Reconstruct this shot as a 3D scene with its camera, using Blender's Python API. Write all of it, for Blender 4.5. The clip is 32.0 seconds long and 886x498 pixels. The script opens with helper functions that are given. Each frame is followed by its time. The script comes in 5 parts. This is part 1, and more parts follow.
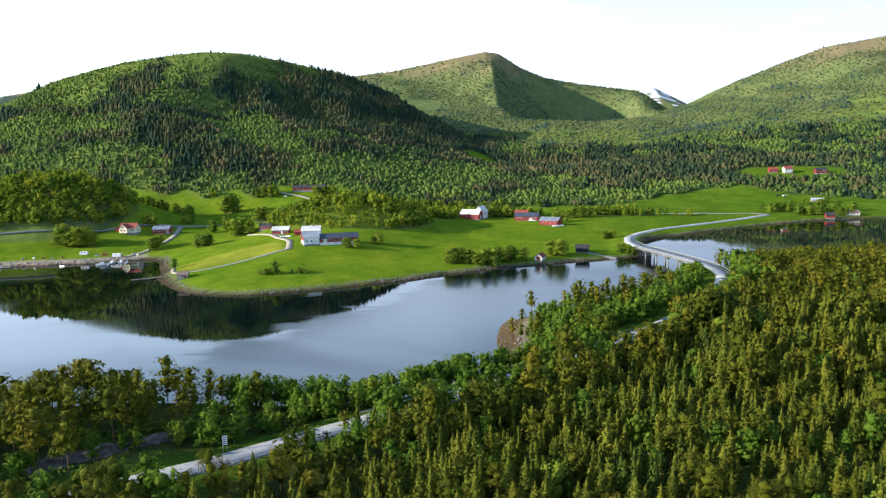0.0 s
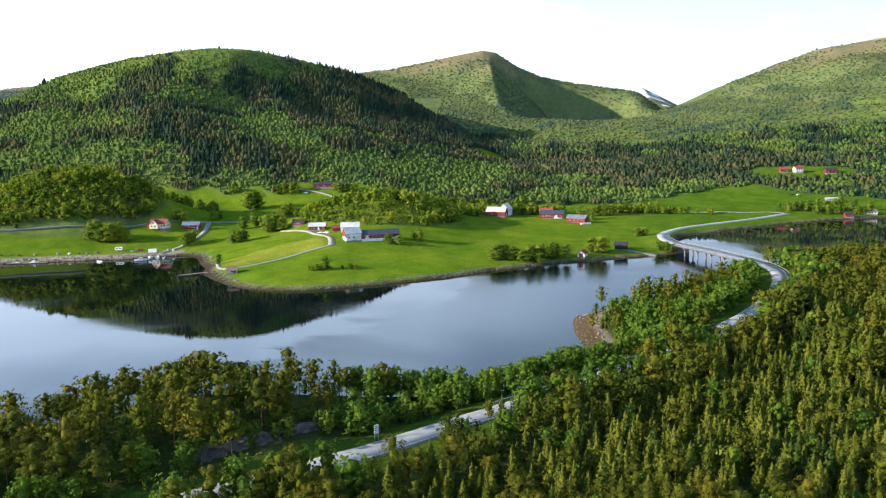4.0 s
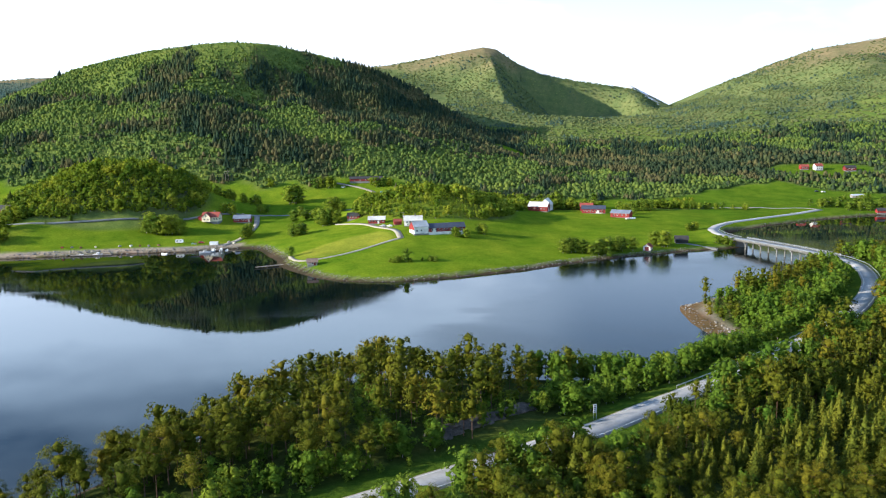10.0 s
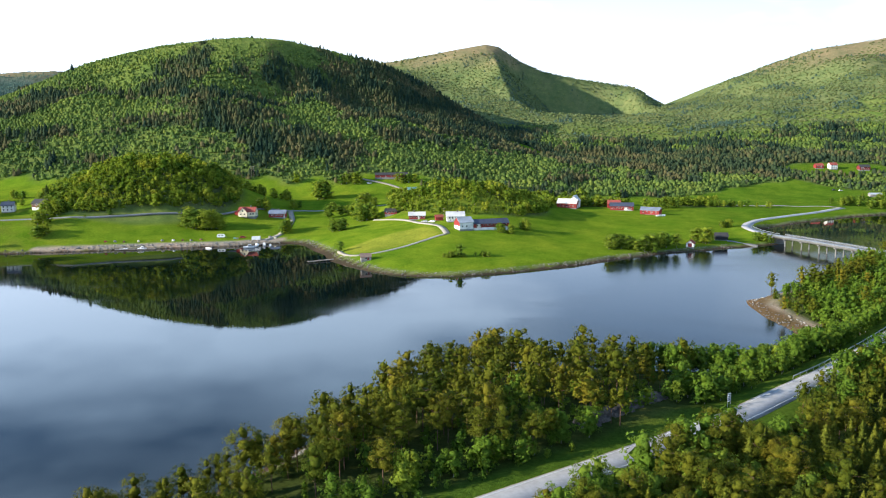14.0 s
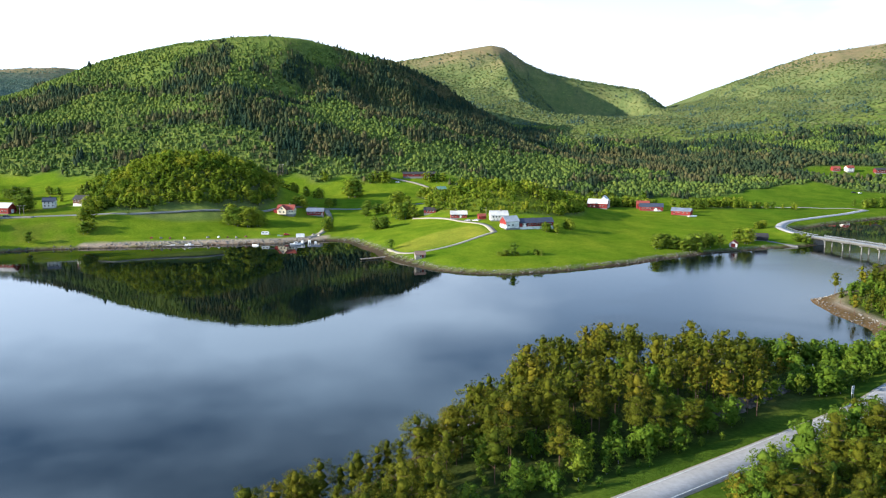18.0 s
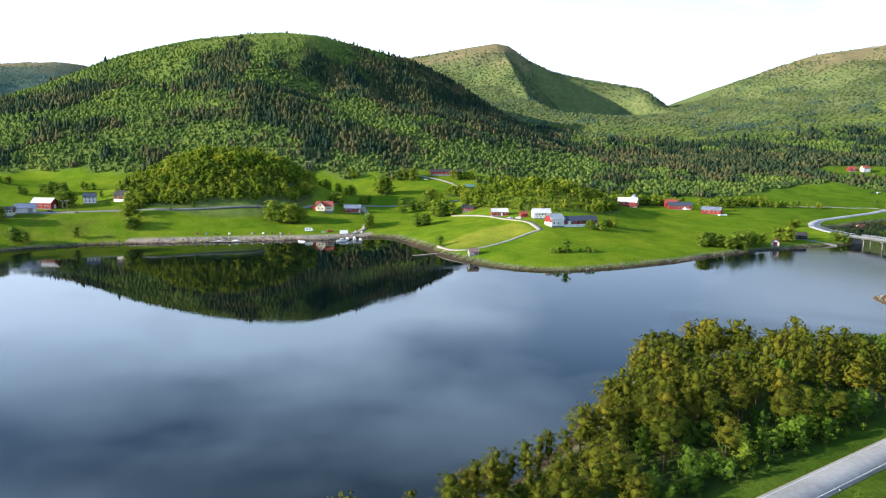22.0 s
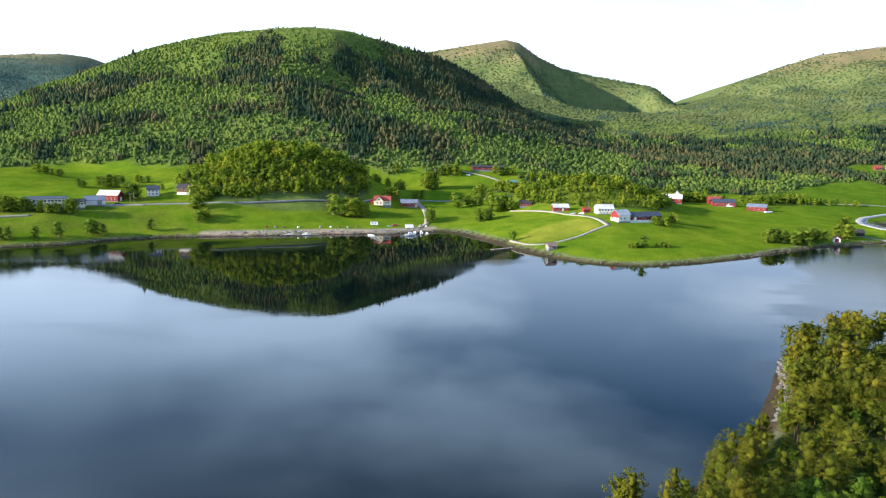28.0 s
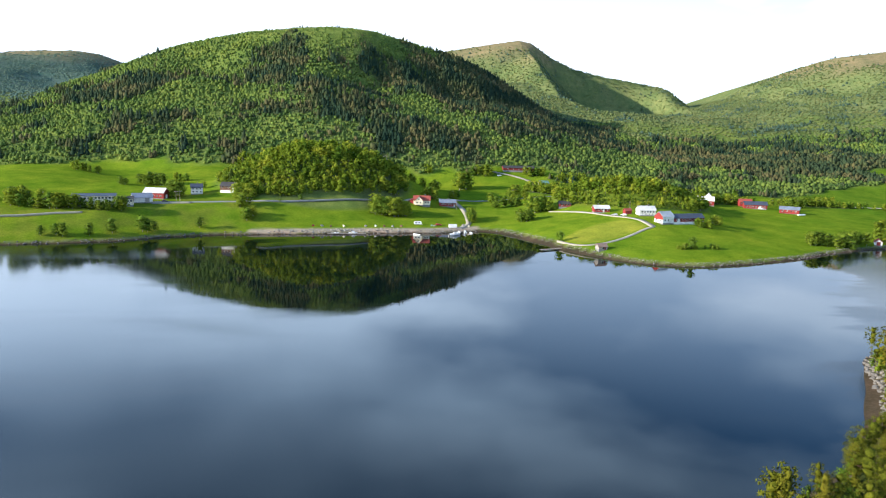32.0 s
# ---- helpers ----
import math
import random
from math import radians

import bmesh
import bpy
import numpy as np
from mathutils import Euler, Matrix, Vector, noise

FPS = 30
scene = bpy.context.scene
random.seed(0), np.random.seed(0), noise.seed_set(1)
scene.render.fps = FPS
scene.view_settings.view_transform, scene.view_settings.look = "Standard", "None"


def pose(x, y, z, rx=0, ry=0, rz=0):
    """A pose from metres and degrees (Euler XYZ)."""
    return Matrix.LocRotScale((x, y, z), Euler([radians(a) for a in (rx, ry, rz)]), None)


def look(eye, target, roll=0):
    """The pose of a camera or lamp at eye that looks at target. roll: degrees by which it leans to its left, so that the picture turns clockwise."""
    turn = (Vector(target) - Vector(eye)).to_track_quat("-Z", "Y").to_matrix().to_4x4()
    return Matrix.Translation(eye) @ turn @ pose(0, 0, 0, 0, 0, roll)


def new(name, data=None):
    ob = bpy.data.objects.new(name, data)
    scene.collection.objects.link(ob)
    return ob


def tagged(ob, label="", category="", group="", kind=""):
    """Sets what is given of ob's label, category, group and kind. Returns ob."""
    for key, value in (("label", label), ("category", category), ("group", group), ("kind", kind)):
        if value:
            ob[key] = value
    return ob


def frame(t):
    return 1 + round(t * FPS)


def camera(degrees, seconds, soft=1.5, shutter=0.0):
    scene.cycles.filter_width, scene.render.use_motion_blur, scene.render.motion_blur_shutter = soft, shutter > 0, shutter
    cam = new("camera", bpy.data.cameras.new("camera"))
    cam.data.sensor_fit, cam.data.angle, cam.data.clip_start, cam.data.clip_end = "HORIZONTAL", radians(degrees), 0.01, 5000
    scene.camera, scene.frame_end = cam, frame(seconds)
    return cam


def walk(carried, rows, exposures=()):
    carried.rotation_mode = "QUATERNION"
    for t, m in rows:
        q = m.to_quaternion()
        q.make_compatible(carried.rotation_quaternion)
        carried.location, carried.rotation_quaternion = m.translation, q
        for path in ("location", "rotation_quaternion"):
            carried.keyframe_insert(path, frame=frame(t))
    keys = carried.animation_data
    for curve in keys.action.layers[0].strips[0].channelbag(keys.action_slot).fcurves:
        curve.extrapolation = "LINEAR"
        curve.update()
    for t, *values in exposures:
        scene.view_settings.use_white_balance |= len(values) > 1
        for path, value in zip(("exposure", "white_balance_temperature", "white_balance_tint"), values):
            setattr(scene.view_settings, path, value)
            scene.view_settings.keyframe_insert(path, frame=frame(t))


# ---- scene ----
cam = camera(60.0, 32.0, 1.15)
PATH = [
    (0, (8.049, 3.437, 74.31), (7.939, 5.415, 74.032), -1.7),
    (0.5, (3.58, 2.7, 74.406), (3.476, 4.678, 74.127), -1.6),
    (1, (-1.233, 1.896, 74.511), (-1.33, 3.874, 74.232), -1.6),
    (1.5, (-5.866, 1.469, 74.503), (-5.957, 3.447, 74.224), -1.6),
    (2, (-10.771, 0.623, 74.506), (-10.857, 2.601, 74.226), -1.5),
    (2.5, (-15.176, -0.14, 74.604), (-15.256, 1.839, 74.323), -1.5),
    (3, (-20.077, -0.929, 74.611), (-20.152, 1.05, 74.33), -1.5),
    (3.5, (-24.606, -1.618, 74.636), (-24.675, 0.361, 74.354), -1.4),
    (5.5, (-43.279, -4.794, 74.657), (-43.326, -2.815, 74.372), -1.2),
    (6, (-48.063, -5.48, 74.63), (-48.105, -3.501, 74.344), -1.2),
    (6.5, (-52.502, -6.131, 74.605), (-52.539, -4.152, 74.318), -1.1),
    (7, (-57.307, -6.788, 74.584), (-57.339, -4.809, 74.296), -1.1),
    (7.5, (-61.739, -7.493, 74.523), (-61.766, -5.514, 74.235), -1.0),
    (8, (-66.464, -8.202, 74.479), (-66.487, -6.224, 74.19), -1.0),
    (8.5, (-70.916, -9.038, 74.56), (-70.935, -7.059, 74.27), -1.0),
    (9, (-75.826, -9.922, 74.672), (-75.841, -7.943, 74.38), -1.0),
    (9.5, (-80.3, -10.69, 74.69), (-80.311, -8.712, 74.398), -0.9),
    (10, (-85.076, -11.247, 74.697), (-85.082, -9.269, 74.404), -0.9),
    (10.5, (-89.593, -11.971, 74.699), (-89.595, -9.993, 74.405), -0.8),
    (11, (-94.495, -12.77, 74.746), (-94.492, -10.792, 74.452), -0.8),
    (11.5, (-98.974, -13.329, 74.766), (-98.966, -11.351, 74.47), -0.8),
    (12, (-103.763, -13.862, 74.721), (-103.751, -11.884, 74.424), -0.7),
    (12.5, (-108.357, -14.433, 74.838), (-108.341, -12.456, 74.54), -0.6),
    (13, (-113.233, -15.143, 74.846), (-113.212, -13.166, 74.546), -0.5),
    (13.5, (-117.659, -15.564, 74.802), (-117.634, -13.586, 74.501), -0.5),
    (14, (-122.374, -16.089, 74.896), (-122.346, -14.112, 74.595), -0.5),
    (14.5, (-126.9, -16.868, 74.94), (-126.867, -14.892, 74.638), -0.4),
    (16.5, (-145.132, -19.344, 74.763), (-145.087, -17.367, 74.462), -0.2),
    (17, (-149.835, -19.841, 74.695), (-149.787, -17.864, 74.395), -0.1),
    (17.5, (-154.351, -20.505, 74.798), (-154.3, -18.529, 74.497), -0.1),
    (18, (-159.083, -21.181, 74.816), (-159.029, -19.204, 74.515), -0.0),
    (18.5, (-163.62, -21.803, 74.911), (-163.562, -19.826, 74.61), 0.0),
    (19, (-168.628, -22.229, 74.964), (-168.566, -20.253, 74.663), 0.1),
    (19.5, (-173.314, -22.731, 74.924), (-173.247, -20.755, 74.621), 0.1),
    (20, (-177.732, -23.393, 74.927), (-177.663, -21.418, 74.623), 0.2),
    (20.5, (-182.385, -23.802, 74.933), (-182.312, -21.827, 74.628), 0.2),
    (21, (-186.968, -24.324, 74.961), (-186.892, -22.349, 74.656), 0.3),
    (21.5, (-191.802, -24.741, 75.046), (-191.723, -22.766, 74.739), 0.3),
    (22, (-196.608, -25.132, 75.097), (-196.526, -23.158, 74.79), 0.4),
    (22.5, (-201.134, -25.657, 75.07), (-201.049, -23.682, 74.762), 0.5),
    (23, (-205.735, -26.302, 75.03), (-205.647, -24.328, 74.721), 0.5),
    (23.5, (-210.232, -26.756, 75.067), (-210.142, -24.782, 74.758), 0.6),
    (24, (-214.766, -27.158, 75.001), (-214.672, -25.184, 74.691), 0.6),
    (24.5, (-219.369, -27.674, 74.908), (-219.273, -25.7, 74.596), 0.6),
    (25, (-224.103, -28.223, 74.916), (-224.004, -26.25, 74.603), 0.7),
    (25.5, (-228.848, -28.656, 74.909), (-228.746, -26.684, 74.595), 0.8),
    (27.5, (-246.799, -30.3, 74.909), (-246.687, -28.328, 74.592), 0.9),
    (28, (-251.146, -30.876, 74.858), (-251.032, -28.905, 74.54), 0.9),
    (28.5, (-255.356, -31.391, 74.773), (-255.24, -29.42, 74.455), 1.0),
    (29, (-259.679, -31.723, 74.78), (-259.56, -29.752, 74.461), 1.0),
    (29.5, (-264.196, -32.118, 74.727), (-264.075, -30.148, 74.407), 1.0),
    (30, (-268.573, -32.519, 74.677), (-268.45, -30.549, 74.356), 1.1),
    (30.5, (-272.852, -32.77, 74.736), (-272.728, -30.8, 74.414), 1.1),
    (31, (-276.684, -33.206, 74.81), (-276.561, -31.235, 74.489), 1.2),
    (31.5, (-280.001, -33.703, 74.937), (-279.882, -31.732, 74.617), 1.2),
    (32, (-282.716, -34.196, 75.075), (-282.6, -32.225, 74.756), 1.4),
]
walk(cam, [(t, look(eye, target, roll)) for t, eye, target, roll in PATH], [(0, 1.07, 5850, 10), (14, 1.12, 5850, 10), (32, 1.19, 5850, 10)])

# ---------- world, sun, light ----------
SUN_EL, SUN_AZ = 18.0, 253.0   # degrees; the azimuth is counted from +y towards +x
w = bpy.data.worlds.new("sky")
scene.world = w
w.use_nodes = True
wn, wl = w.node_tree.nodes, w.node_tree.links
sky = wn.new("ShaderNodeTexSky")
sky.sky_type, sky.sun_disc = "NISHITA", False
sky.sun_elevation, sky.sun_rotation = radians(SUN_EL), radians(SUN_AZ)
sky.air_density, sky.dust_density, sky.ozone_density = 1.2, 0.6, 4.0
# bright haze low down and thin high cloud over the clear sky
geo, flat, puff, veil = wn.new("ShaderNodeTexCoord"), wn.new("ShaderNodeMapping"), wn.new("ShaderNodeTexNoise"), wn.new("ShaderNodeValToRGB")
flat.inputs["Scale"].default_value = (1.0, 1.0, 3.2)
flat.inputs["Location"].default_value = (0.4, 0.1, 0.0)
puff.inputs["Scale"].default_value, puff.inputs["Detail"].default_value, puff.inputs["Roughness"].default_value = 2.1, 5.0, 0.5
veil.color_ramp.elements[0].position, veil.color_ramp.elements[0].color = 0.42, (0.0, 0.0, 0.0, 1)
veil.color_ramp.elements[1].position, veil.color_ramp.elements[1].color = 0.66, (0.85, 0.85, 0.85, 1)
rise, low, both, cover = wn.new("ShaderNodeSeparateXYZ"), wn.new("ShaderNodeValToRGB"), wn.new("ShaderNodeMath"), wn.new("ShaderNodeMix")
for e, (p, c) in zip(low.color_ramp.elements, ((0.07, 0.93), (0.36, 0.08))):
    e.position, e.color = p, (c, c, c, 1)
both.operation, both.use_clamp = "ADD", True
cover.data_type = "RGBA"
bank = wn.new("ShaderNodeValToRGB")
for e, (p, c) in zip(bank.color_ramp.elements, ((0.10, (0.52, 0.555, 0.61)), (0.34, (0.64, 0.85, 1.06)))):
    e.position, e.color = p, (*c, 1)
gain = wn.new("ShaderNodeVectorMath")
gain.operation = "SCALE"
wl.new(rise.outputs["Z"], bank.inputs[0])
wl.new(bank.outputs[0], gain.inputs[0])
# the haze glows more towards the sun
side, toward_sun = wn.new("ShaderNodeVectorMath"), wn.new("ShaderNodeMapRange")
side.operation = "DOT_PRODUCT"
side.inputs[1].default_value = (math.sin(radians(SUN_AZ)), math.cos(radians(SUN_AZ)), 0.0)
for i, v in enumerate((-1.0, 1.0, 21.5, 43.0)):
    toward_sun.inputs[i + 1].default_value = v
wl.new(geo.outputs["Generated"], side.inputs[0])
wl.new(side.outputs["Value"], toward_sun.inputs[0])
wl.new(toward_sun.outputs[0], gain.inputs["Scale"])
wl.new(gain.outputs[0], cover.inputs[7])
wl.new(geo.outputs["Generated"], flat.inputs["Vector"])
wl.new(geo.outputs["Generated"], rise.inputs[0])
wl.new(rise.outputs["Z"], low.inputs[0])
wl.new(flat.outputs[0], puff.inputs["Vector"])
wl.new(puff.outputs[0], veil.inputs[0])
high, clear = wn.new("ShaderNodeMapRange"), wn.new("ShaderNodeMath")
for i, v in enumerate((0.30, 0.65, 1.0, 0.08)):
    high.inputs[i + 1].default_value = v
clear.operation = "MULTIPLY"
wl.new(rise.outputs["Z"], high.inputs[0])
wl.new(high.outputs[0], clear.inputs[0])
wl.new(veil.outputs[0], clear.inputs[1])
wl.new(clear.outputs[0], both.inputs[0])
wl.new(low.outputs[0], both.inputs[1])
wl.new(both.outputs[0], cover.inputs[0])
deep = wn.new("ShaderNodeMix")
deep.data_type, deep.blend_type = "RGBA", "MULTIPLY"
deep.inputs[0].default_value, deep.inputs[7].default_value = 1.0, (0.44, 1.14, 1.74, 1)
wl.new(sky.outputs[0], deep.inputs[6])
wl.new(deep.outputs[2], cover.inputs[6])
wl.new(cover.outputs[2], wn["Background"].inputs[0])
wn["Background"].inputs[1].default_value = 0.0455
sun = new("sun", bpy.data.lights.new("sun", "SUN"))
sun.data.energy, sun.data.angle, sun.data.color = 5.0, radians(0.6), (1.0, 0.86, 0.64)
toward = Vector((math.sin(radians(SUN_AZ)) * math.cos(radians(SUN_EL)), math.cos(radians(SUN_AZ)) * math.cos(radians(SUN_EL)), math.sin(radians(SUN_EL))))
sun.matrix_world = look((0, 0, 300), Vector((0, 0, 300)) - toward)

# ---------- materials ----------
def material(name, colour=(0.5, 0.5, 0.5), rough=0.8, metal=0.0):
    m = bpy.data.materials.new(name)
    m.use_nodes = True
    b = m.node_tree.nodes["Principled BSDF"]
    b.inputs["Base Color"].default_value = (*colour, 1)
    b.inputs["Roughness"].default_value = rough
    b.inputs["Metallic"].default_value = metal
    b.inputs["Specular IOR Level"].default_value = 0.3
    return m


class Nodes:
    """Short hand for wiring a material's nodes."""
    def __init__(self, m):
        self.t = m.node_tree
        self.bsdf = self.t.nodes["Principled BSDF"]
        self.out = self.t.nodes["Material Output"]

    def add(self, kind, **values):
        n = self.t.nodes.new("ShaderNode" + kind)
        for k, v in values.items():
            setattr(n, k, v)
        return n

    def link(self, a, b):
        self.t.links.new(a, b)

    def noise(self, scale, detail=4, rough=0.55, coords=None, distort=0.0):
        n = self.add("TexNoise")
        n.inputs["Scale"].default_value, n.inputs["Detail"].default_value = scale, detail
        n.inputs["Roughness"].default_value, n.inputs["Distortion"].default_value = rough, distort
        c = coords or self.place()
        self.link(c, n.inputs["Vector"])
        return n.outputs[0]

    def place(self):
        return self.add("NewGeometry").outputs["Position"]

    def ramp(self, value, *stops):
        r = self.add("ValToRGB")
        while len(r.color_ramp.elements) < len(stops):
            r.color_ramp.elements.new(0.5)
        for e, (p, c) in zip(r.color_ramp.elements, stops):
            e.position, e.color = p, (*c, 1) if len(c) == 3 else c
        self.link(value, r.inputs[0])
        return r.outputs[0]

    def mix(self, f, a, b, kind="MIX"):
        n = self.add("Mix", data_type="RGBA", blend_type=kind)
        for s, v in ((n.inputs[0], f), (n.inputs[6], a), (n.inputs[7], b)):
            if isinstance(v, (int, float)):
                s.default_value = v
            elif isinstance(v, tuple):
                s.default_value = (*v, 1)
            else:
                self.link(v, s)
        return n.outputs[2]

    def bump(self, value, strength, distance):
        n = self.add("Bump")
        n.inputs["Strength"].default_value, n.inputs["Distance"].default_value = strength, distance
        self.link(value, n.inputs["Height"])
        self.link(n.outputs[0], self.bsdf.inputs["Normal"])

    def colour(self, c):
        self.link(c, self.bsdf.inputs["Base Color"])


def speckled(name, a, b, scale, rough=0.85, bump=0.0, wide=None, metal=0.0):
    """A worn surface: two tones at a fine and at a wide scale."""
    m = material(name, a, rough, metal)
    n = Nodes(m)
    fine, broad = n.noise(scale, 5, 0.65), n.noise(wide or scale * 0.13, 3)
    c = n.mix(n.ramp(fine, (0.32, (0, 0, 0)), (0.68, (1, 1, 1))), a, b)
    c = n.mix(n.ramp(broad, (0.35, (0.78, 0.78, 0.78)), (0.65, (1.12, 1.12, 1.12))), (0, 0, 0), c)
    n.colour(c)
    if bump:
        n.bump(fine, 0.6, bump)
    return m


def foliage(name, stops, own, glow=0.25, grain=2.2, rough=1.0):
    """Leaves: a tone for each tree (its object, or its tint where many share a mesh) and for each leaf clump."""
    m = material(name, stops[0], 0.65)
    n = Nodes(m)
    if own:
        tree = n.add("ObjectInfo").outputs["Random"]
    else:
        tree = n.add("Attribute", attribute_name="tint").outputs["Fac"]
    leaf = n.add("NewGeometry").outputs["Random Per Island"]
    base = n.ramp(tree, *[(i / (len(stops) - 1), s) for i, s in enumerate(stops)])
    c = n.mix(0.5, base, n.ramp(leaf, (0, (0.40, 0.40, 0.40)), (1, (0.66, 0.66, 0.60))), "OVERLAY")
    fine = n.noise(grain, 3, 0.6)
    c = n.mix(1.0, c, n.ramp(fine, (0.30, (1 - 0.34 * rough, 1 - 0.32 * rough, 1 - 0.34 * rough)), (0.52, (1.0, 1.0, 1.0)), (0.72, (1 + 0.32 * rough, 1 + 0.28 * rough, 1 + 0.2 * rough))), "MULTIPLY")
    n.colour(c)
    n.bump(fine, 1.0, 0.45 / grain)
    n.bsdf.inputs["Specular IOR Level"].default_value = 0.03
    if glow:
        tr = n.add("BsdfTranslucent")
        n.link(n.mix(1.0, c, (1.3, 1.25, 0.6), "MULTIPLY"), tr.inputs[0])
        sh = n.add("MixShader")
        sh.inputs[0].default_value = glow
        n.link(n.bsdf.outputs[0], sh.inputs[1])
        n.link(tr.outputs[0], sh.inputs[2])
        n.link(sh.outputs[0], n.out.inputs[0])
    return m


PINE = [(0.050, 0.066, 0.006), (0.090, 0.095, 0.008), (0.066, 0.078, 0.007), (0.128, 0.112, 0.010)]
SPRUCE = [(0.042, 0.062, 0.010), (0.084, 0.098, 0.011), (0.120, 0.124, 0.013), (0.068, 0.084, 0.010)]
BIRCH = [(0.056, 0.108, 0.012), (0.100, 0.158, 0.015), (0.078, 0.132, 0.014), (0.150, 0.196, 0.019)]
# WOOD and FIR hold some extra blue, for the haze over the hillsides
WOOD = [(0.060, 0.104, 0.032), (0.100, 0.154, 0.040), (0.144, 0.200, 0.044), (0.205, 0.250, 0.050)]
FIR = [(0.023, 0.046, 0.029), (0.038, 0.060, 0.031), (0.068, 0.082, 0.034), (0.108, 0.100, 0.044)]
# the three far palettes are greyed and blued: distance haze in the leaf colour
HAZY_HEATH = [(0.092, 0.130, 0.056), (0.120, 0.158, 0.064), (0.144, 0.176, 0.068), (0.172, 0.184, 0.078)]
HAZY_SLOPE = [(0.048, 0.088, 0.066), (0.064, 0.106, 0.076), (0.082, 0.124, 0.080), (0.104, 0.136, 0.084)]
HAZY_RIDGE = [(0.078, 0.128, 0.108), (0.092, 0.146, 0.122), (0.106, 0.156, 0.124), (0.124, 0.164, 0.122)]
GROVE = [(0.092, 0.150, 0.014), (0.175, 0.226, 0.020), (0.135, 0.192, 0.017), (0.262, 0.285, 0.028)]
M = {}
for key, stops in (("pine", PINE), ("spruce", SPRUCE), ("birch", BIRCH), ("wood", WOOD), ("fir", FIR), ("hazy_heath", HAZY_HEATH), ("hazy_slope", HAZY_SLOPE), ("ridge", HAZY_RIDGE), ("grove", GROVE)):
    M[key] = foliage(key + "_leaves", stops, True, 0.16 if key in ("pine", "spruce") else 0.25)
    M[key + "_many"] = foliage(key + "_woods", stops, False, 0.45 if key in ("wood", "hazy_heath", "grove") else 0.18 if key in ("pine", "spruce") else 0.30, 1.1 if key in ("wood", "fir", "hazy_heath", "hazy_slope") else 2.0, 0.45 if key in ("wood", "fir", "hazy_heath", "hazy_slope") else 1.0)
M["alder"] = foliage("alder_leaves", [(0.130, 0.180, 0.017), (0.210, 0.250, 0.023), (0.165, 0.220, 0.020)], True, 0.40)
M["wood"] = foliage("broadleaf_leaves", [(0.080, 0.128, 0.015), (0.120, 0.172, 0.018), (0.160, 0.204, 0.021)], True, 0.35)
M["pine_bark"] = speckled("pine_bark", (0.16, 0.085, 0.045), (0.07, 0.05, 0.04), 6.0, 0.95, 0.02)
M["birch_bark"] = speckled("birch_bark", (0.42, 0.40, 0.36), (0.10, 0.09, 0.08), 5.0, 0.9)


# ---------- the lie of the land ----------
# waterline of the far (north) shore, west to east, round the inner bay
NORTH = [(-2600, 300), (-900, 330), (-640, 385), (-540, 412), (-486, 428), (-458, 438), (-432, 459), (-401, 473), (-366, 479),
         (-330, 486), (-292, 493), (-254, 497), (-234, 507), (-222, 511), (-212, 507), (-203, 493), (-194, 473), (-184, 455), (-181, 437), (-169, 417),
         (-156, 398), (-143, 386), (-129, 380), (-113, 379), (-96, 383), (-76, 391), (-55, 402), (-38, 410), (-14, 428),
         (20, 447), (46, 457), (70, 468), (92, 474), (106, 480), (114, 500), (116, 525), (124, 552), (140, 568), (172, 592), (207, 614), (241, 634), (285, 652), (400, 668), (900, 700), (2600, 760)]
# waterline of the near (south) land, west to east
SOUTH = [(-900, -300), (-420, -120), (-262, 30), (-228, 82), (-208, 105), (-188, 118), (-170, 133), (-155, 151), (-141, 174), (-133, 193), (-122, 211), (-98, 214),
         (-60, 209), (-30, 211), (-12, 220), (4, 240), (13, 260), (12, 284), (14, 303), (17, 314), (34, 321), (54, 338), (80, 368), (100, 395), (121, 404), (150, 412), (200, 424), (262, 428), (340, 418), (460, 400), (900, 380), (2600, 300)]
# centre line of the main road, from the near woods over the bridge to the far fields: x, y, z
ROAD = [(-258.5, 19.6, 6), (-198.5, 61.6, 7), (-138.5, 98.6, 7.5), (-102.5, 121.6, 7.8), (-84.4, 133.1, 8), (-50.5, 156.2, 8), (-32.8, 171.3, 8), (-9.4, 190.3, 8), (13, 211, 8), (36, 233, 8), (55, 254, 8),
        (73, 276, 8), (88, 297, 8), (102, 320, 8), (112.5, 343, 8), (120.5, 366, 8), (122.5, 386, 7.8), (121, 406, 7.4), (114, 440, 6.8), (108, 470, 6), (104, 490, 5.3), (104, 516, 4.7), (109, 542, 4.2), (121, 566, 3.8), (140, 592, 3.3), (178, 622, 2.9), (218, 650, 2.9), (253, 678, 3.4)]


def ease(a, b, v):
    u = np.clip((v - a) / (b - a), 0, 1)
    return u * u * (3 - 2 * u)


def away(line, x, y):
    """Distance to a line of points, the side of it (positive: left of its way) and the height along it."""
    best = np.full(np.shape(x), 1e18)
    side = np.zeros(np.shape(x))
    level = np.zeros(np.shape(x))
    for p, q in zip(line, line[1:]):
        ux, uy = q[0] - p[0], q[1] - p[1]
        k = np.clip(((x - p[0]) * ux + (y - p[1]) * uy) / (ux * ux + uy * uy), 0, 1)
        dx, dy = x - p[0] - k * ux, y - p[1] - k * uy
        d = dx * dx + dy * dy
        near = d < best
        best = np.where(near, d, best)
        side = np.where(near, ux * (y - p[1]) - uy * (x - p[0]), side)
        if len(p) > 2:
            level = np.where(near, p[2] + k * (q[2] - p[2]), level)
    return np.sqrt(best), np.sign(side), level


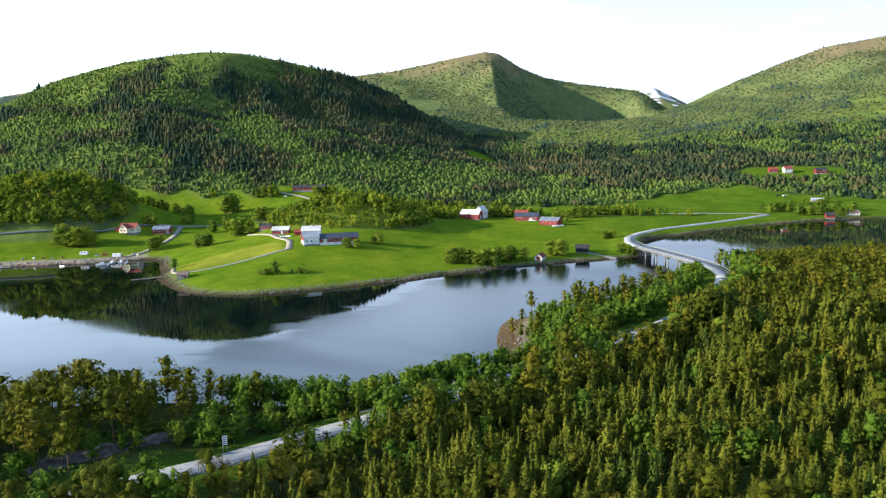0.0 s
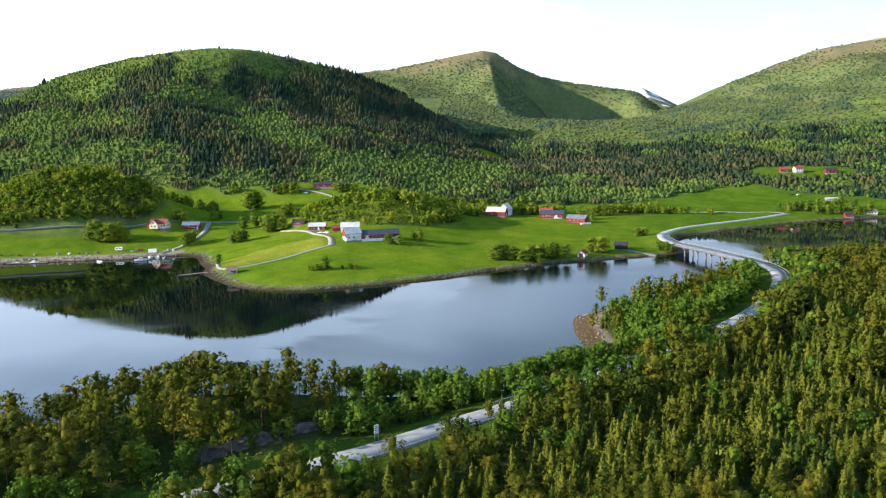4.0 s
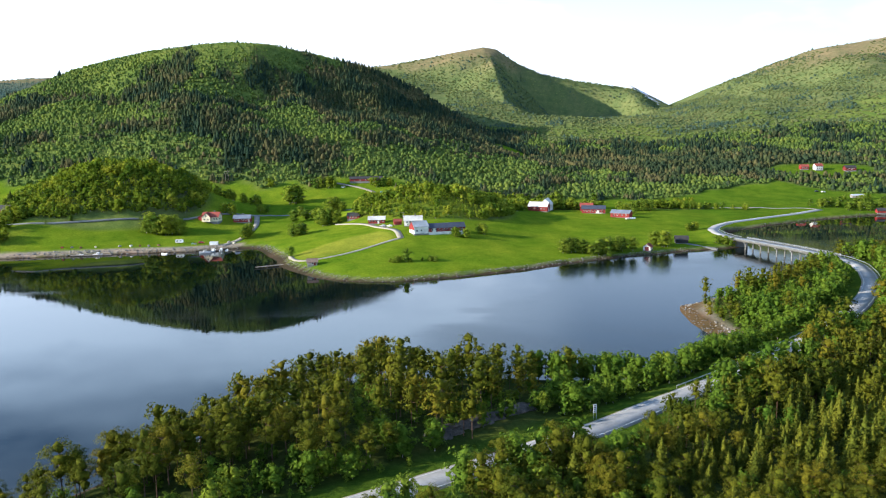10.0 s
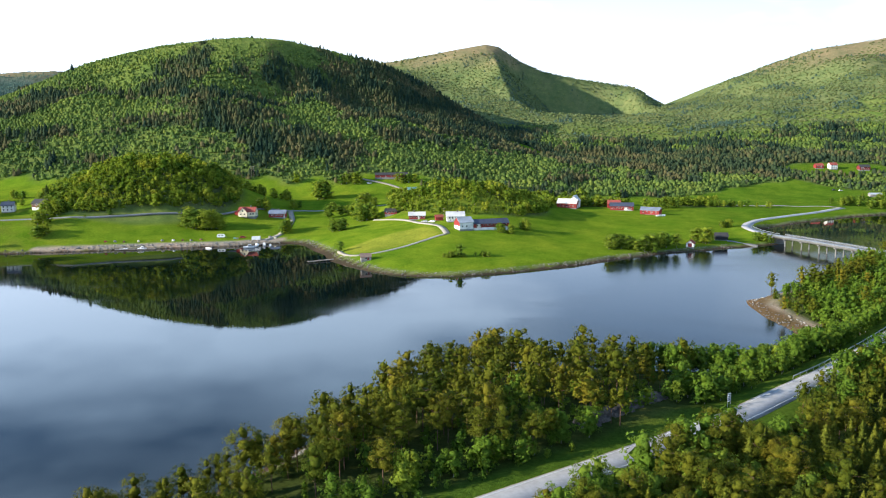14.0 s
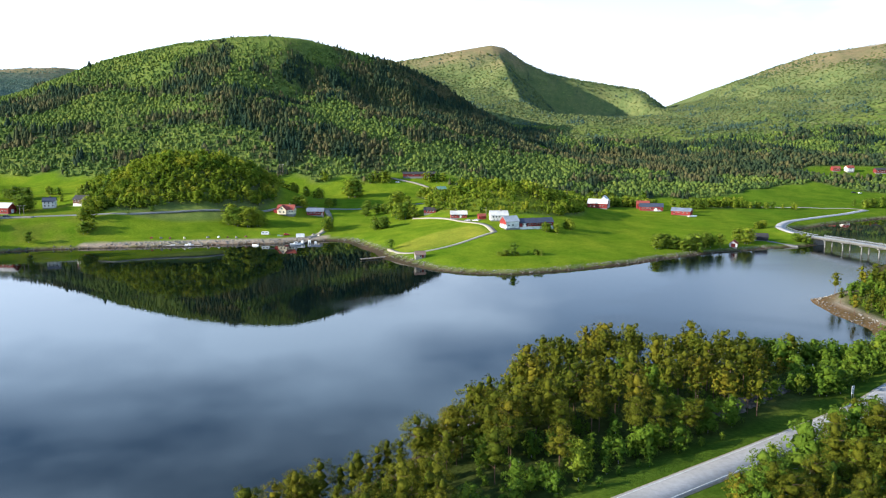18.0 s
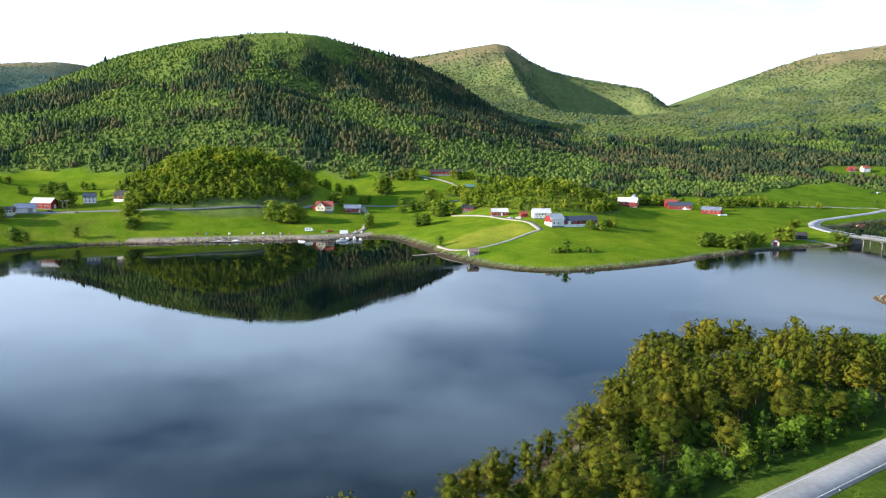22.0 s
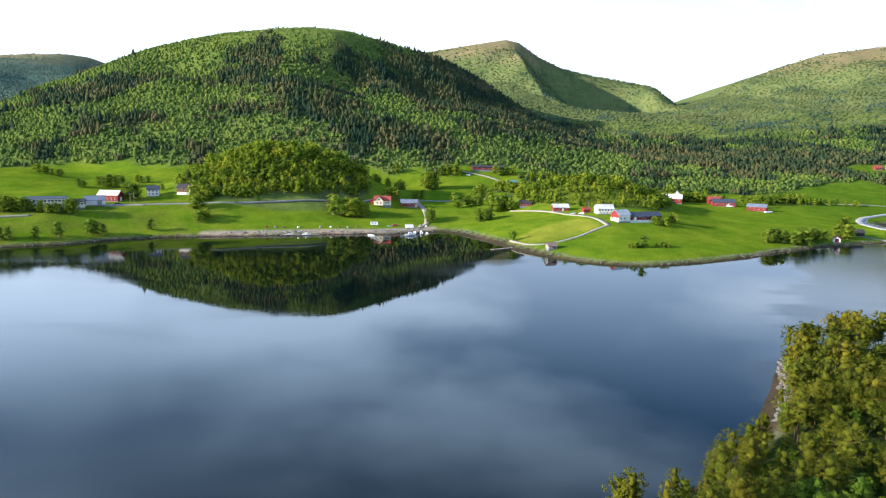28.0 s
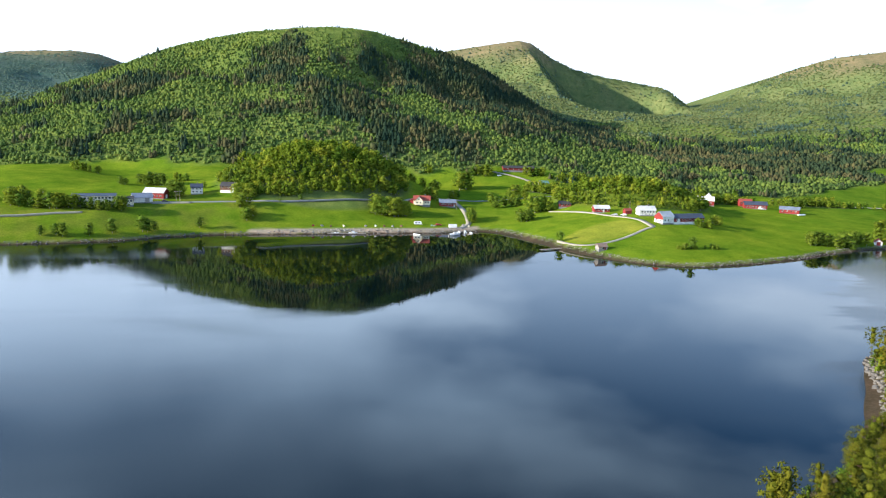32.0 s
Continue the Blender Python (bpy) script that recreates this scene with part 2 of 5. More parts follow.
def ridge(x, y, base, crest, heights, foot, back, flank=0.0):
    """A mountain on the base land: heights along x of a crest at y = crest, rising from foot."""
    top = np.interp(x, heights[0], heights[1]) - base
    u = np.clip((y - foot) / (crest - foot), 0, 1)
    rise = np.interp(u, [0, 0.28, 0.37, 0.5, 0.62, 0.74, 0.79, 0.9, 1], [0, 0.27, 0.33, 0.44, 0.52, 0.64, 0.75, 0.93, 1])
    rise = rise * (1 - flank) + np.interp(u, [0, 0.28, 0.5, 0.7, 0.77, 0.9, 1], [0, 0.27, 0.38, 0.46, 0.58, 0.82, 1]) * flank
    v = np.clip((y - crest) / back, 0, 1)
    return base + np.maximum(top, 0) * rise * (1 - 0.8 * v * v * (3 - 2 * v))


def hump(x, y, cx, cy, rx, ry, h, turn=0.0):
    c, s = np.cos(turn), np.sin(turn)
    u, v = (c * (x - cx) + s * (y - cy)) / rx, (-s * (x - cx) + c * (y - cy)) / ry
    return h * np.exp(-(u * u + v * v) ** 1.3)


def waves(x, y, size, seed):
    """Smooth, cheap uneven ground, about -1 to 1."""
    r = np.random.RandomState(seed)
    total = 0
    for i in range(7):
        a, ph, f = r.rand() * 6.283, r.rand() * 6.283, (0.6 + r.rand() * 1.2) / size
        total = total + np.sin((x * np.cos(a) + y * np.sin(a)) * f * 6.283 + ph + 1.3 * np.sin((x * np.sin(a) - y * np.cos(a)) * f * 4.1 + ph * 2))
    return total / 3.5


def height(x, y):
    x, y = np.asarray(x, float), np.asarray(y, float)
    dn, sn, _ = away(NORTH, x, y)
    ds, ss, _ = away(SOUTH, x, y)
    north, south = dn * sn, -ds * ss
    bank = lambda d: np.interp(d, [-60, -8, 0, 2.5, 4.0, 12], [-6, -1.6, 0, 0.7, 1.7, 2.4])
    steep = np.interp(x, [-600, -300, -190, -110, 0, 250, 700], [0.085, 0.085, 0.075, 0.06, 0.032, 0.035, 0.06])
    zn = bank(north) + steep * np.clip(north - 5, 0, 270) + np.interp(y, [720, 1000, 1265, 1900, 4000], [0, 34, 76, 100, 120]) * ease(60, 200, north)
    zn = zn + np.interp(x, [-380, -335, -285], [1, 0.5, 0]) * np.interp(north, [8, 20, 42, 62, 100, 150, 220, 320], [0, 2.2, 8.5, 9.5, 8, 6.5, 5, 2])   # steep fields in the west
    zn = zn + hump(x, y, -343, 612, 74, 50, 35, 0.2) + hump(x, y, -98, 590, 62, 45, 19) + hump(x, y, -115, 455, 70, 50, 2.5) + hump(x, y, -108, 515, 75, 48, 6.3)
    zn = zn + 3.0 * waves(x, y, 220, 3) * ease(80, 260, north) + 0.5 * waves(x, y, 60, 4) * ease(10, 60, north)
    crest = 1090 + 0.45 * np.clip(x + 340, 0, 500) + 0.18 * np.clip(-420 - x, 0, 900)
    a = ridge(x, y, zn, crest, ([-1895, -1133, -807, -747, -661, -596, -542, -491, -422, -382, -328, -282, -244, -204, -121, -77, -31, 16, 87],
                           [4, 37, 88, 124, 156, 179, 191, 200, 206, 208, 205, 196, 186, 176, 140, 112, 83, 55, 13]), 715, 700, ease(-350, -290, x))
    a = a + 6 * waves(x, y, 170, 7) * ease(60, 110, a) * (1 - ease(-110, -40, y - crest))
    b = ridge(x, y, zn, 2000, ([-900, -500, -206, -141, -54, 19, 52, 107, 166, 255, 329, 404, 465, 520, 700], [183, 229, 256, 268, 284, 296, 290, 253, 226, 207, 196, 184, 140, 100, 60]), 1300, 900)
    spur = 288 - 0.24 * np.hypot(2000 - y, 0) * 1.35 - np.abs(x - 30 - 0.02 * (2000 - y)) * np.where(x > 30 + 0.02 * (2000 - y), 0.95, 0.36)
    b = np.where((y > 1350) & (y < 2000), np.maximum(np.minimum(b, 300) - (26 + 150 * ease(0, 90, x - 30 - 0.02 * (2000 - y)) * (1 - ease(290, 390, x))) * ease(1350, 1600, y) * (1 - ease(1850, 1990, y)), spur), b)
    b = b + 12 * waves(x, y, 330, 11) * ease(90, 200, b) * (1 - ease(1850, 1990, y))
    c = ridge(x, y, zn, 1900 - 0.25 * (x - 700), ([150, 336, 434, 476, 575, 630, 727, 810, 866, 937, 990, 1200, 1500, 2000], [40, 104, 132, 135, 160, 196, 234, 266, 273, 284, 297, 338, 366, 346]), 860, 900)
    c = c + 12 * waves(x, y, 300, 13) * ease(60, 160, c) * (1 - ease(1650, 1850, y))
    d = ridge(x, y, zn, 2500, ([-2600, -1700, -1533, -1430, -1274, -1206, -1146, -1000, -800], [150, 240, 262, 275, 277, 264, 230, 150, 40]), 1500, 900) + 10 * waves(x, y, 300, 17) * ease(1600, 1900, y) * (1 - ease(2300, 2480, y)) * (x < -700)
    e = ridge(x, y, zn, 3800, ([300, 600, 678, 812, 893, 987, 1150], [120, 260, 296, 308, 264, 212, 100]), 3000, 800)
    zn = np.maximum.reduce([zn, a, b, c, d, e])
    zs = bank(south) + np.interp(south, [0, 12, 60, 200], [0, 2.2, 4.5, 6]) + 0.8 * waves(x, y, 70, 21) * ease(8, 30, south)
    flats = 1 - ease(0.75, 1.15, np.hypot((x - 15) / 17, (y - 280) / 42))
    zs = zs * (1 - flats) + np.minimum(zs, 0.10 * south) * flats                   # tidal flats round the point
    zs = zs + hump(x, y, -102, 168, 52, 25, 4.2, 0.5) + hump(x, y, 190, 300, 110, 90, 6)
    z = np.where(north > -60, np.maximum(zn, -6), -6)
    z = np.where(south > north, np.maximum(zs, -6), z)
    dr, _, zr = away(ROAD, x, y)
    wet = (y > 400) & (y < 487)
    k = np.where(wet, 0, 1 - ease(5.5, 15, dr)) * ease(-0.5, 4.5, np.maximum(south, north))
    return z * (1 - k) + (zr - 0.25) * k
# ---------- end of the lie of the land ----------

# ---------- woods, fields and tracks on the plan ----------
LIGHT_FIELD = [(-175, 456), (-163, 471), (-143, 484), (-128, 490), (-119, 479), (-116, 468), (-137, 449), (-157, 434), (-171, 435)]
TRACKS = [
    ([(-113, 466), (-114, 473), (-117, 487), (-125, 499), (-134, 515), (-141, 530), (-152, 543), (-165, 556)], 4.0),
    ([(-113, 466), (-120, 461), (-138, 443), (-153, 431), (-165, 428), (-174, 435), (-180, 452)], 2.6),
    ([(-456, 512), (-430, 524), (-405, 530), (-376, 532), (-349, 543), (-312, 557), (-281, 572), (-254, 602), (-226, 617), (-180, 638), (-120, 668)], 3.6),
    ([(-238, 611), (-231, 580), (-230, 551), (-231, 524), (-238, 512)], 4.0),
    ([(-190, 740), (-171, 735), (-152, 727), (-141, 706)], 4.0),
    ([(250, 675), (255, 681), (250, 686), (236, 688), (213, 687), (182, 689), (150, 692)], 3.4),
    ([(-431, 522), (-446, 519), (-458, 517), (-466, 514)], 7.0),
    ([(-720, 400), (-600, 430), (-529, 455), (-501, 467), (-487, 472)], 3.4)]
EDGE = ([-2600, -900, -640, -600, -575, -546, -517, -480, -440, -400, -323, -295, -261, -229, -194, -172, -120, -41, 0, 50, 117, 150, 200, 240, 278, 300, 340, 420, 900, 2600],
        [520, 640, 716, 722, 730, 735, 731, 719, 722, 735, 741, 738, 737, 739, 735, 745, 725, 712, 725, 735, 742, 755, 790, 812, 824, 800, 780, 750, 760, 820])


def oval(x, y, cx, cy, rx, ry, turn=0.0):
    c, s = np.cos(turn), np.sin(turn)
    return np.hypot((c * (x - cx) + s * (y - cy)) / rx, (-s * (x - cx) + c * (y - cy)) / ry)


def inside(ring, x, y, soft):
    """1 inside a ring of points, falling to 0 over soft metres."""
    inn = np.zeros(np.shape(x), bool)
    for p, q in zip(ring, ring[1:] + ring[:1]):
        if p[1] != q[1]:
            inn ^= ((p[1] > y) != (q[1] > y)) & (x < (q[0] - p[0]) * (y - p[1]) / (q[1] - p[1]) + p[0])
    d, _, _ = away(ring + ring[:1], x, y)
    return np.clip(0.5 + np.where(inn, d, -d) / soft, 0, 1)


def canopy(x, y, z):
    """What grows on the hillsides: above 0 light birch, below 0 dark conifers."""
    c = 0.32 + 0.95 * waves(x, y, 150, 73) + 0.7 * waves(x, y, 55, 74) + 0.35 * waves(x, y, 21, 75)
    back = y > np.where(x < 60, 1190, 1094)
    c = c + 0.7 * ease(150, 195, z) * ~back + 0.5 * ease(-420, -560, x) + 0.3 * back
    for cx, cy, rx, ry, turn, k in ((-365, 848, 72, 26, 0.2, -2.2), (-330, 826, 40, 20, -0.3, -1.6), (-425, 1000, 22, 70, 0.1, -1.8), (-620, 935, 70, 60, 0.3, -2.0), (-300, 1010, 30, 60, 0.4, -1.0),
                                    (-255, 795, 75, 26, -0.05, -1.5), (-545, 1040, 70, 50, 0, 1.2), (-505, 875, 60, 45, 0.2, 1.1), (-430, 792, 60, 26, 0, 1.0), (-285, 895, 45, 30, 0.3, 1.2), (-225, 845, 45, 20, 0, 1.0),
                                    (-50, 800, 55, 60, 0.4, 1.6), (-160, 745, 60, 14, 0, 1.0), (150, 950, 150, 90, -0.15, -1.6), (300, 900, 130, 70, 0, -1.4), (120, 775, 130, 26, 0.1, 1.3), (350, 1205, 60, 22, 0.35, -2.2), (280, 1150, 60, 18, 0.35, -1.6), (300, 1330, 160, 60, 0.2, 1.0)):
        c = c + k * (1 - ease(0.7, 1.15, oval(x, y, cx, cy, rx, ry, turn) + 0.18 * waves(x, y, 40, 77)))
    # dome's east flank: dark conifers whose colour also stands in for its shade
    c = c - 1.9 * ease(-290, -220, x) * (1 - ease(-20, 60, x)) * ease(900, 960, y) * ~back
    return c


def wooded(x, y):
    """1 where the far side is wooded."""
    far = ease(-4, 4, y - np.interp(x, *EDGE) - 4 * waves(x, y, 50, 51))
    clear = np.minimum.reduce([oval(x, y, 5, 990, 22, 60, 0.2), oval(x, y, 345, 868, 62, 26), oval(x, y, -160, 742, 40, 12)])
    far = far * ease(0.8, 1.15, clear)
    near = np.minimum.reduce([oval(x, y, -352, 599, 79, 69, 0.12), oval(x, y, -94, 584, 64, 56), oval(x, y, 125, 688, 42, 11), oval(x, y, 10, 684, 50, 13), oval(x, y, -60, 660, 60, 25, -0.3), oval(x, y, -130, 690, 35, 22)])
    yards = np.minimum.reduce([oval(x, y, -1, 645, 20, 20), oval(x, y, 44, 646, 18, 18), oval(x, y, 62, 618, 18, 16), oval(x, y, -107, 508, 18, 20), oval(x, y, -84, 486, 30, 22), oval(x, y, -133, 528, 15, 13), oval(x, y, -118, 500, 14, 26)])
    return np.maximum(far, 1 - ease(0.9, 1.05, near)) * ease(0.9, 1.05, yards)


# ---------- ground ----------
def ground_zone(x, y, z):
    """Tones of the land: colour of meadow, mown field, woodland floor, shore stones, snow."""
    dn, sn, _ = away(NORTH, x, y)
    ds, ss, _ = away(SOUTH, x, y)
    north, south = dn * sn, -ds * ss
    shape = np.shape(x)
    col = np.zeros((*shape, 3))
    wob = waves(x, y, 40, 31) * 0.5 + waves(x, y, 14, 32) * 0.25
    def lay(mask, c):
        nonlocal col
        k = np.clip(mask, 0, 1)[..., None]
        col = col * (1 - k) + np.array(c) * k
    lay(np.ones(shape), (0.112, 0.180, 0.011))                                # meadow
    lay(0.6 * ease(0.1, 0.7, wob + 0.3), (0.152, 0.208, 0.014))
    lay(0.7 * ease(-360, -400, x) * ease(-0.6, 0.5, waves(x, y, 26, 35)) * (north < 90), (0.150, 0.178, 0.022))   # rough pasture
    lay(0.75 * ease(30, 190, x) * (y < 900), (0.074, 0.136, 0.011))                # meadow turns a darker, deeper green towards the east
    lay(inside(LIGHT_FIELD, x, y, 3), (0.220, 0.246, 0.028))                   # mown, paler field
    glade = (1 - ease(0.7, 1.1, oval(x, y, -106, 556, 52, 32)))[..., None]
    leafy = ease(-0.7, 0.9, canopy(x, y, z))[..., None]
    floor = (1 - leafy) * np.array((0.070, 0.095, 0.034)) + leafy * np.array((0.126, 0.172, 0.040))
    k = wooded(x, y)[..., None]
    floor = floor * (1 - glade) + np.array((0.120, 0.160, 0.018)) * glade
    col = col * (1 - k) + floor * k                                           # wooded hillsides, undergrowth between the trees
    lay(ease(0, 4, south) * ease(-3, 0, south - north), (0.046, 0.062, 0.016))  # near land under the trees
    dr, _, _ = away(ROAD, x, y)
    lay((1 - ease(8, 14, dr)) * (y < 400), (0.062, 0.104, 0.012))                # road verges, grass colour darkened for the shade of the trees
    lay(0.85 * ease(1180, 1320, y), (0.116, 0.146, 0.060))                        # heath of the mountains behind, colour greyed for distance haze
    lay(0.9 * ease(-800, -950, x) * ease(1250, 1500, y), (0.084, 0.136, 0.112))   # wooded ridge in the west, with haze blue put into its colour
    bare = ease(215, 270, z + 25 * ease(450, 700, x) + 14 * waves(x, y, 160, 41)) * (y > 1200)
    lay(0.9 * bare, (0.200, 0.168, 0.092))
    lay(ease(0.15, 0.5, waves(x, y, 110, 43) + (z - 240) / 60) * (y > 3000), (0.82, 0.86, 0.92))
    lay(1 - ease(0.7, 1.1, oval(x, y, 955, 1835, 55, 14, -0.25) + 0.3 * waves(x, y, 40, 44)), (0.80, 0.83, 0.88))
    d = np.where(south > north, south, north)
    lay((1 - ease(1.6, 3.4, d + 0.8 * wob)), (0.060, 0.047, 0.032))              # weed and dark stones of the tidal rim
    lay((1 - ease(3.2, 4.6, d)) * ease(1.8, 3.0, d) * 0.45, (0.20, 0.18, 0.14))
    spit = inside([(-5, 240), (32, 240), (42, 322), (2, 332)], x, y, 6)
    lay((1 - ease(8, 11, d + 2 * wob)) * spit, (0.125, 0.085, 0.042))                # brown weed of the flats
    lay((1 - ease(9, 13, d + 2 * wob)) * ease(6, 8.5, d + 2 * wob) * spit, (0.24, 0.21, 0.16))
    lay((1 - ease(7, 11, d)) * ease(1.5, 3, d) * (x > -385) * (x < -226) * (north > 0), (0.33, 0.28, 0.21))   # stone fill of the quay
    return col


def land():
    """One sheet of ground out to the horizon, finer where the camera is near."""
    xs = np.concatenate([np.linspace(-4200, -900, 60)[:-1], np.linspace(-900, -540, 60)[:-1], np.arange(-540, 340, 3.6), np.linspace(340, 900, 60)[1:], np.linspace(900, 4200, 60)[1:]])
    ys = np.concatenate([np.linspace(-500, 70, 20)[:-1], np.concatenate([np.arange(70, 370, 4.0), np.arange(370, 660, 3.0)]), np.linspace(660, 1300, 95)[1:], np.linspace(1300, 2700, 90)[1:], np.linspace(2700, 4900, 60)[1:]])
    x, y = np.meshgrid(xs, ys)
    z = height(x, y)
    col = ground_zone(x, y, z)
    nx, ny = len(xs), len(ys)
    v = np.stack([x, y, z], -1).reshape(-1, 3)
    i = (np.arange(ny - 1)[:, None] * nx + np.arange(nx - 1)).reshape(-1)
    f = np.stack([i, i + 1, i + nx + 1, i + nx], -1)
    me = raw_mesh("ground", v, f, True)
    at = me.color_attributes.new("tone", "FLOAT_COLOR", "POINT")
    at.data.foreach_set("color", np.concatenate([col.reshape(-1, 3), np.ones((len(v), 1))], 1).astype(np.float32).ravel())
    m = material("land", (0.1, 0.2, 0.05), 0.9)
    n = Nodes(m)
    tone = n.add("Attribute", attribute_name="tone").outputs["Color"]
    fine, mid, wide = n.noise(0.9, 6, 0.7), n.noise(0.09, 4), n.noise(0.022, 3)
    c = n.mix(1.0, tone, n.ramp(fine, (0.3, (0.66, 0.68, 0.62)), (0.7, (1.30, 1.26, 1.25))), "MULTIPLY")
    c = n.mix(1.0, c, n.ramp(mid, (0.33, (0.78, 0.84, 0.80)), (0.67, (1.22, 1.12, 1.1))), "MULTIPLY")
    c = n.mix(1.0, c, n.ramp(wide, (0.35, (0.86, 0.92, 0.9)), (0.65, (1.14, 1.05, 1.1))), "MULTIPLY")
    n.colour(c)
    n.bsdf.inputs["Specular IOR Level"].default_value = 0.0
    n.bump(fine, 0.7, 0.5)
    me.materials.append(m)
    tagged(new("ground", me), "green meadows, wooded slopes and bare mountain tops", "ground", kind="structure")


def raw_mesh(name, v, f, smooth=False):
    """A mesh straight from arrays of vertices and equal faces."""
    me = bpy.data.meshes.new(name)
    v, f = np.asarray(v, np.float32), np.asarray(f, np.int32)
    me.vertices.add(len(v))
    me.vertices.foreach_set("co", v.ravel())
    k = f.shape[1]
    me.loops.add(f.size)
    me.loops.foreach_set("vertex_index", f.ravel())
    me.polygons.add(len(f))
    me.polygons.foreach_set("loop_start", np.arange(0, f.size, k, dtype=np.int32))
    if smooth:
        me.polygons.foreach_set("use_smooth", np.ones(len(f), bool))
    me.update(calc_edges=True)
    return me


land()

# water
def lake():
    me = raw_mesh("water", [(-4900, -900, 0), (4900, -900, 0), (4900, 900, 0), (-4900, 900, 0)], [(0, 1, 2, 3)])
    m = material("fjord_water", (0.001, 0.0034, 0.0036), 0.03)
    n = Nodes(m)
    n.bsdf.inputs["IOR"].default_value = 1.333
    n.bsdf.inputs["Specular IOR Level"].default_value = 0.36
    warp = n.add("Mapping")
    warp.inputs["Scale"].default_value = (0.35, 1.0, 1.0)
    n.link(n.place(), warp.inputs["Vector"])
    c = warp.outputs[0]
    calm = n.noise(0.016, 4, 0.5, c, 1.2)
    # a breeze roughens the water in the east, along a clear edge, and in the west
    wind = n.ramp(calm, (0.46, (0.0, 0.0, 0.0)), (0.68, (0.08, 0.08, 0.08)))
    for spot, across, reach, amount in (((-88, 282, 0), (0.868, -0.504, 0), 14.0, 0.13), ((-405, 345, 0), (-0.85, -0.53, 0), 90.0, 0.10)):
        off, dot, edge = n.add("VectorMath", operation="SUBTRACT"), n.add("VectorMath", operation="DOT_PRODUCT"), n.add("MapRange", interpolation_type="SMOOTHSTEP")
        off.inputs[1].default_value, dot.inputs[1].default_value = spot, across
        n.link(n.place(), off.inputs[0])
        n.link(off.outputs[0], dot.inputs[0])
        shift = n.add("Math", operation="MULTIPLY_ADD")
        n.link(n.noise(0.03, 5, 0.6, c, 0.8), shift.inputs[0])
        shift.inputs[1].default_value = 80.0
        n.link(dot.outputs["Value"], shift.inputs[2])
        n.link(shift.outputs[0], edge.inputs[0])
        for i, v in enumerate((40.0 - reach / 2, 40.0 + reach / 2, 0.0, amount)):
            edge.inputs[i + 1].default_value = v
        calm_bay = n.add("MapRange")
        parts = n.add("SeparateXYZ")
        n.link(n.place(), parts.inputs[0])
        n.link(parts.outputs["Y"], calm_bay.inputs[0])
        for i, v in enumerate((430.0, 480.0, 1.0, 0.0)):
            calm_bay.inputs[i + 1].default_value = v
        wind = n.mix(calm_bay.outputs[0], wind, n.mix(1.0, wind, edge.outputs[0], "ADD"))
    n.link(wind, n.bsdf.inputs["Roughness"])
    ripple = n.noise(0.8, 3, 0.6, c)
    n.bump(ripple, 0.05, 0.05)
    me.materials.append(m)
    tagged(new("water", me), "calm dark fjord water mirroring sky and hills", "water", kind="structure")


lake()

# ---------- trees ----------
def unit(v):
    return v / np.maximum(np.linalg.norm(v, axis=-1, keepdims=True), 1e-9)


def cards(r, centre, out, size, tilt, slim=0.62, lift=0.0):
    """Small four-cornered leaf sprays at the centres, pointing outwards and up by lift, with a tilt."""
    k = len(centre)
    n = unit(out + [0, 0, 0.25] + r.normal(0, tilt, (k, 3)))
    a = out * 0.5 + [0, 0, lift] + r.normal(0, 0.75, (k, 3))
    a = unit(a - n * (a * n).sum(1, keepdims=True) * 0.8)
    b = unit(np.cross(n, a))
    n = -np.cross(a, b)
    s = (size * r.uniform(0.65, 1.35, k))[:, None]
    w = s * slim
    q = np.stack([-a * s * 0.55, b * w + n * w * 0.25, a * s, -b * w + n * w * 0.25], 1)
    i = np.arange(k)[:, None] * 4
    return (centre[:, None] + q).reshape(-1, 3), np.concatenate([i + [0, 1, 2], i + [0, 2, 3]])


def ball(cuts):
    bm = bmesh.new()
    bmesh.ops.create_icosphere(bm, subdivisions=cuts, radius=1.0)
    bm.verts.index_update()
    v, f = np.array([p.co for p in bm.verts]), np.array([[q.index for q in p.verts] for p in bm.faces])
    bm.free()
    return v, f


BALL = ball(1)


def mass(r, tip, size, rough=0.32):
    """A rough leafy mass round a limb's end."""
    v = BALL[0] @ np.array(Euler(r.uniform(0, 6.28, 3)).to_matrix())
    return tip + v * size * r.uniform(1 - rough, 1 + rough, (len(v), 1)), BALL[1]


def dome(r, size, sides=5):
    """A small far crown: an uneven dome down to the ground."""
    a = np.arange(sides) / sides * 6.283 + r.uniform(0, 1)
    rings = [np.stack([np.cos(a + t) * rad * r.uniform(0.75, 1.25, sides), np.sin(a + t) * rad * r.uniform(0.75, 1.25, sides), zz + r.uniform(-0.08, 0.08, sides)], -1) for t, rad, zz in ((0, 0.95, 0.18), (0.6, 0.78, 0.68))]
    i, j = np.arange(sides), (np.arange(sides) + 1) % sides
    f = np.concatenate([np.stack([i, j, i + sides], -1), np.stack([j, j + sides, i + sides], -1), np.stack([i + sides, j + sides, np.full(sides, 2 * sides)], -1)])
    return np.concatenate([*rings, [[0, 0, r.uniform(0.92, 1.05)]]]) * size, f


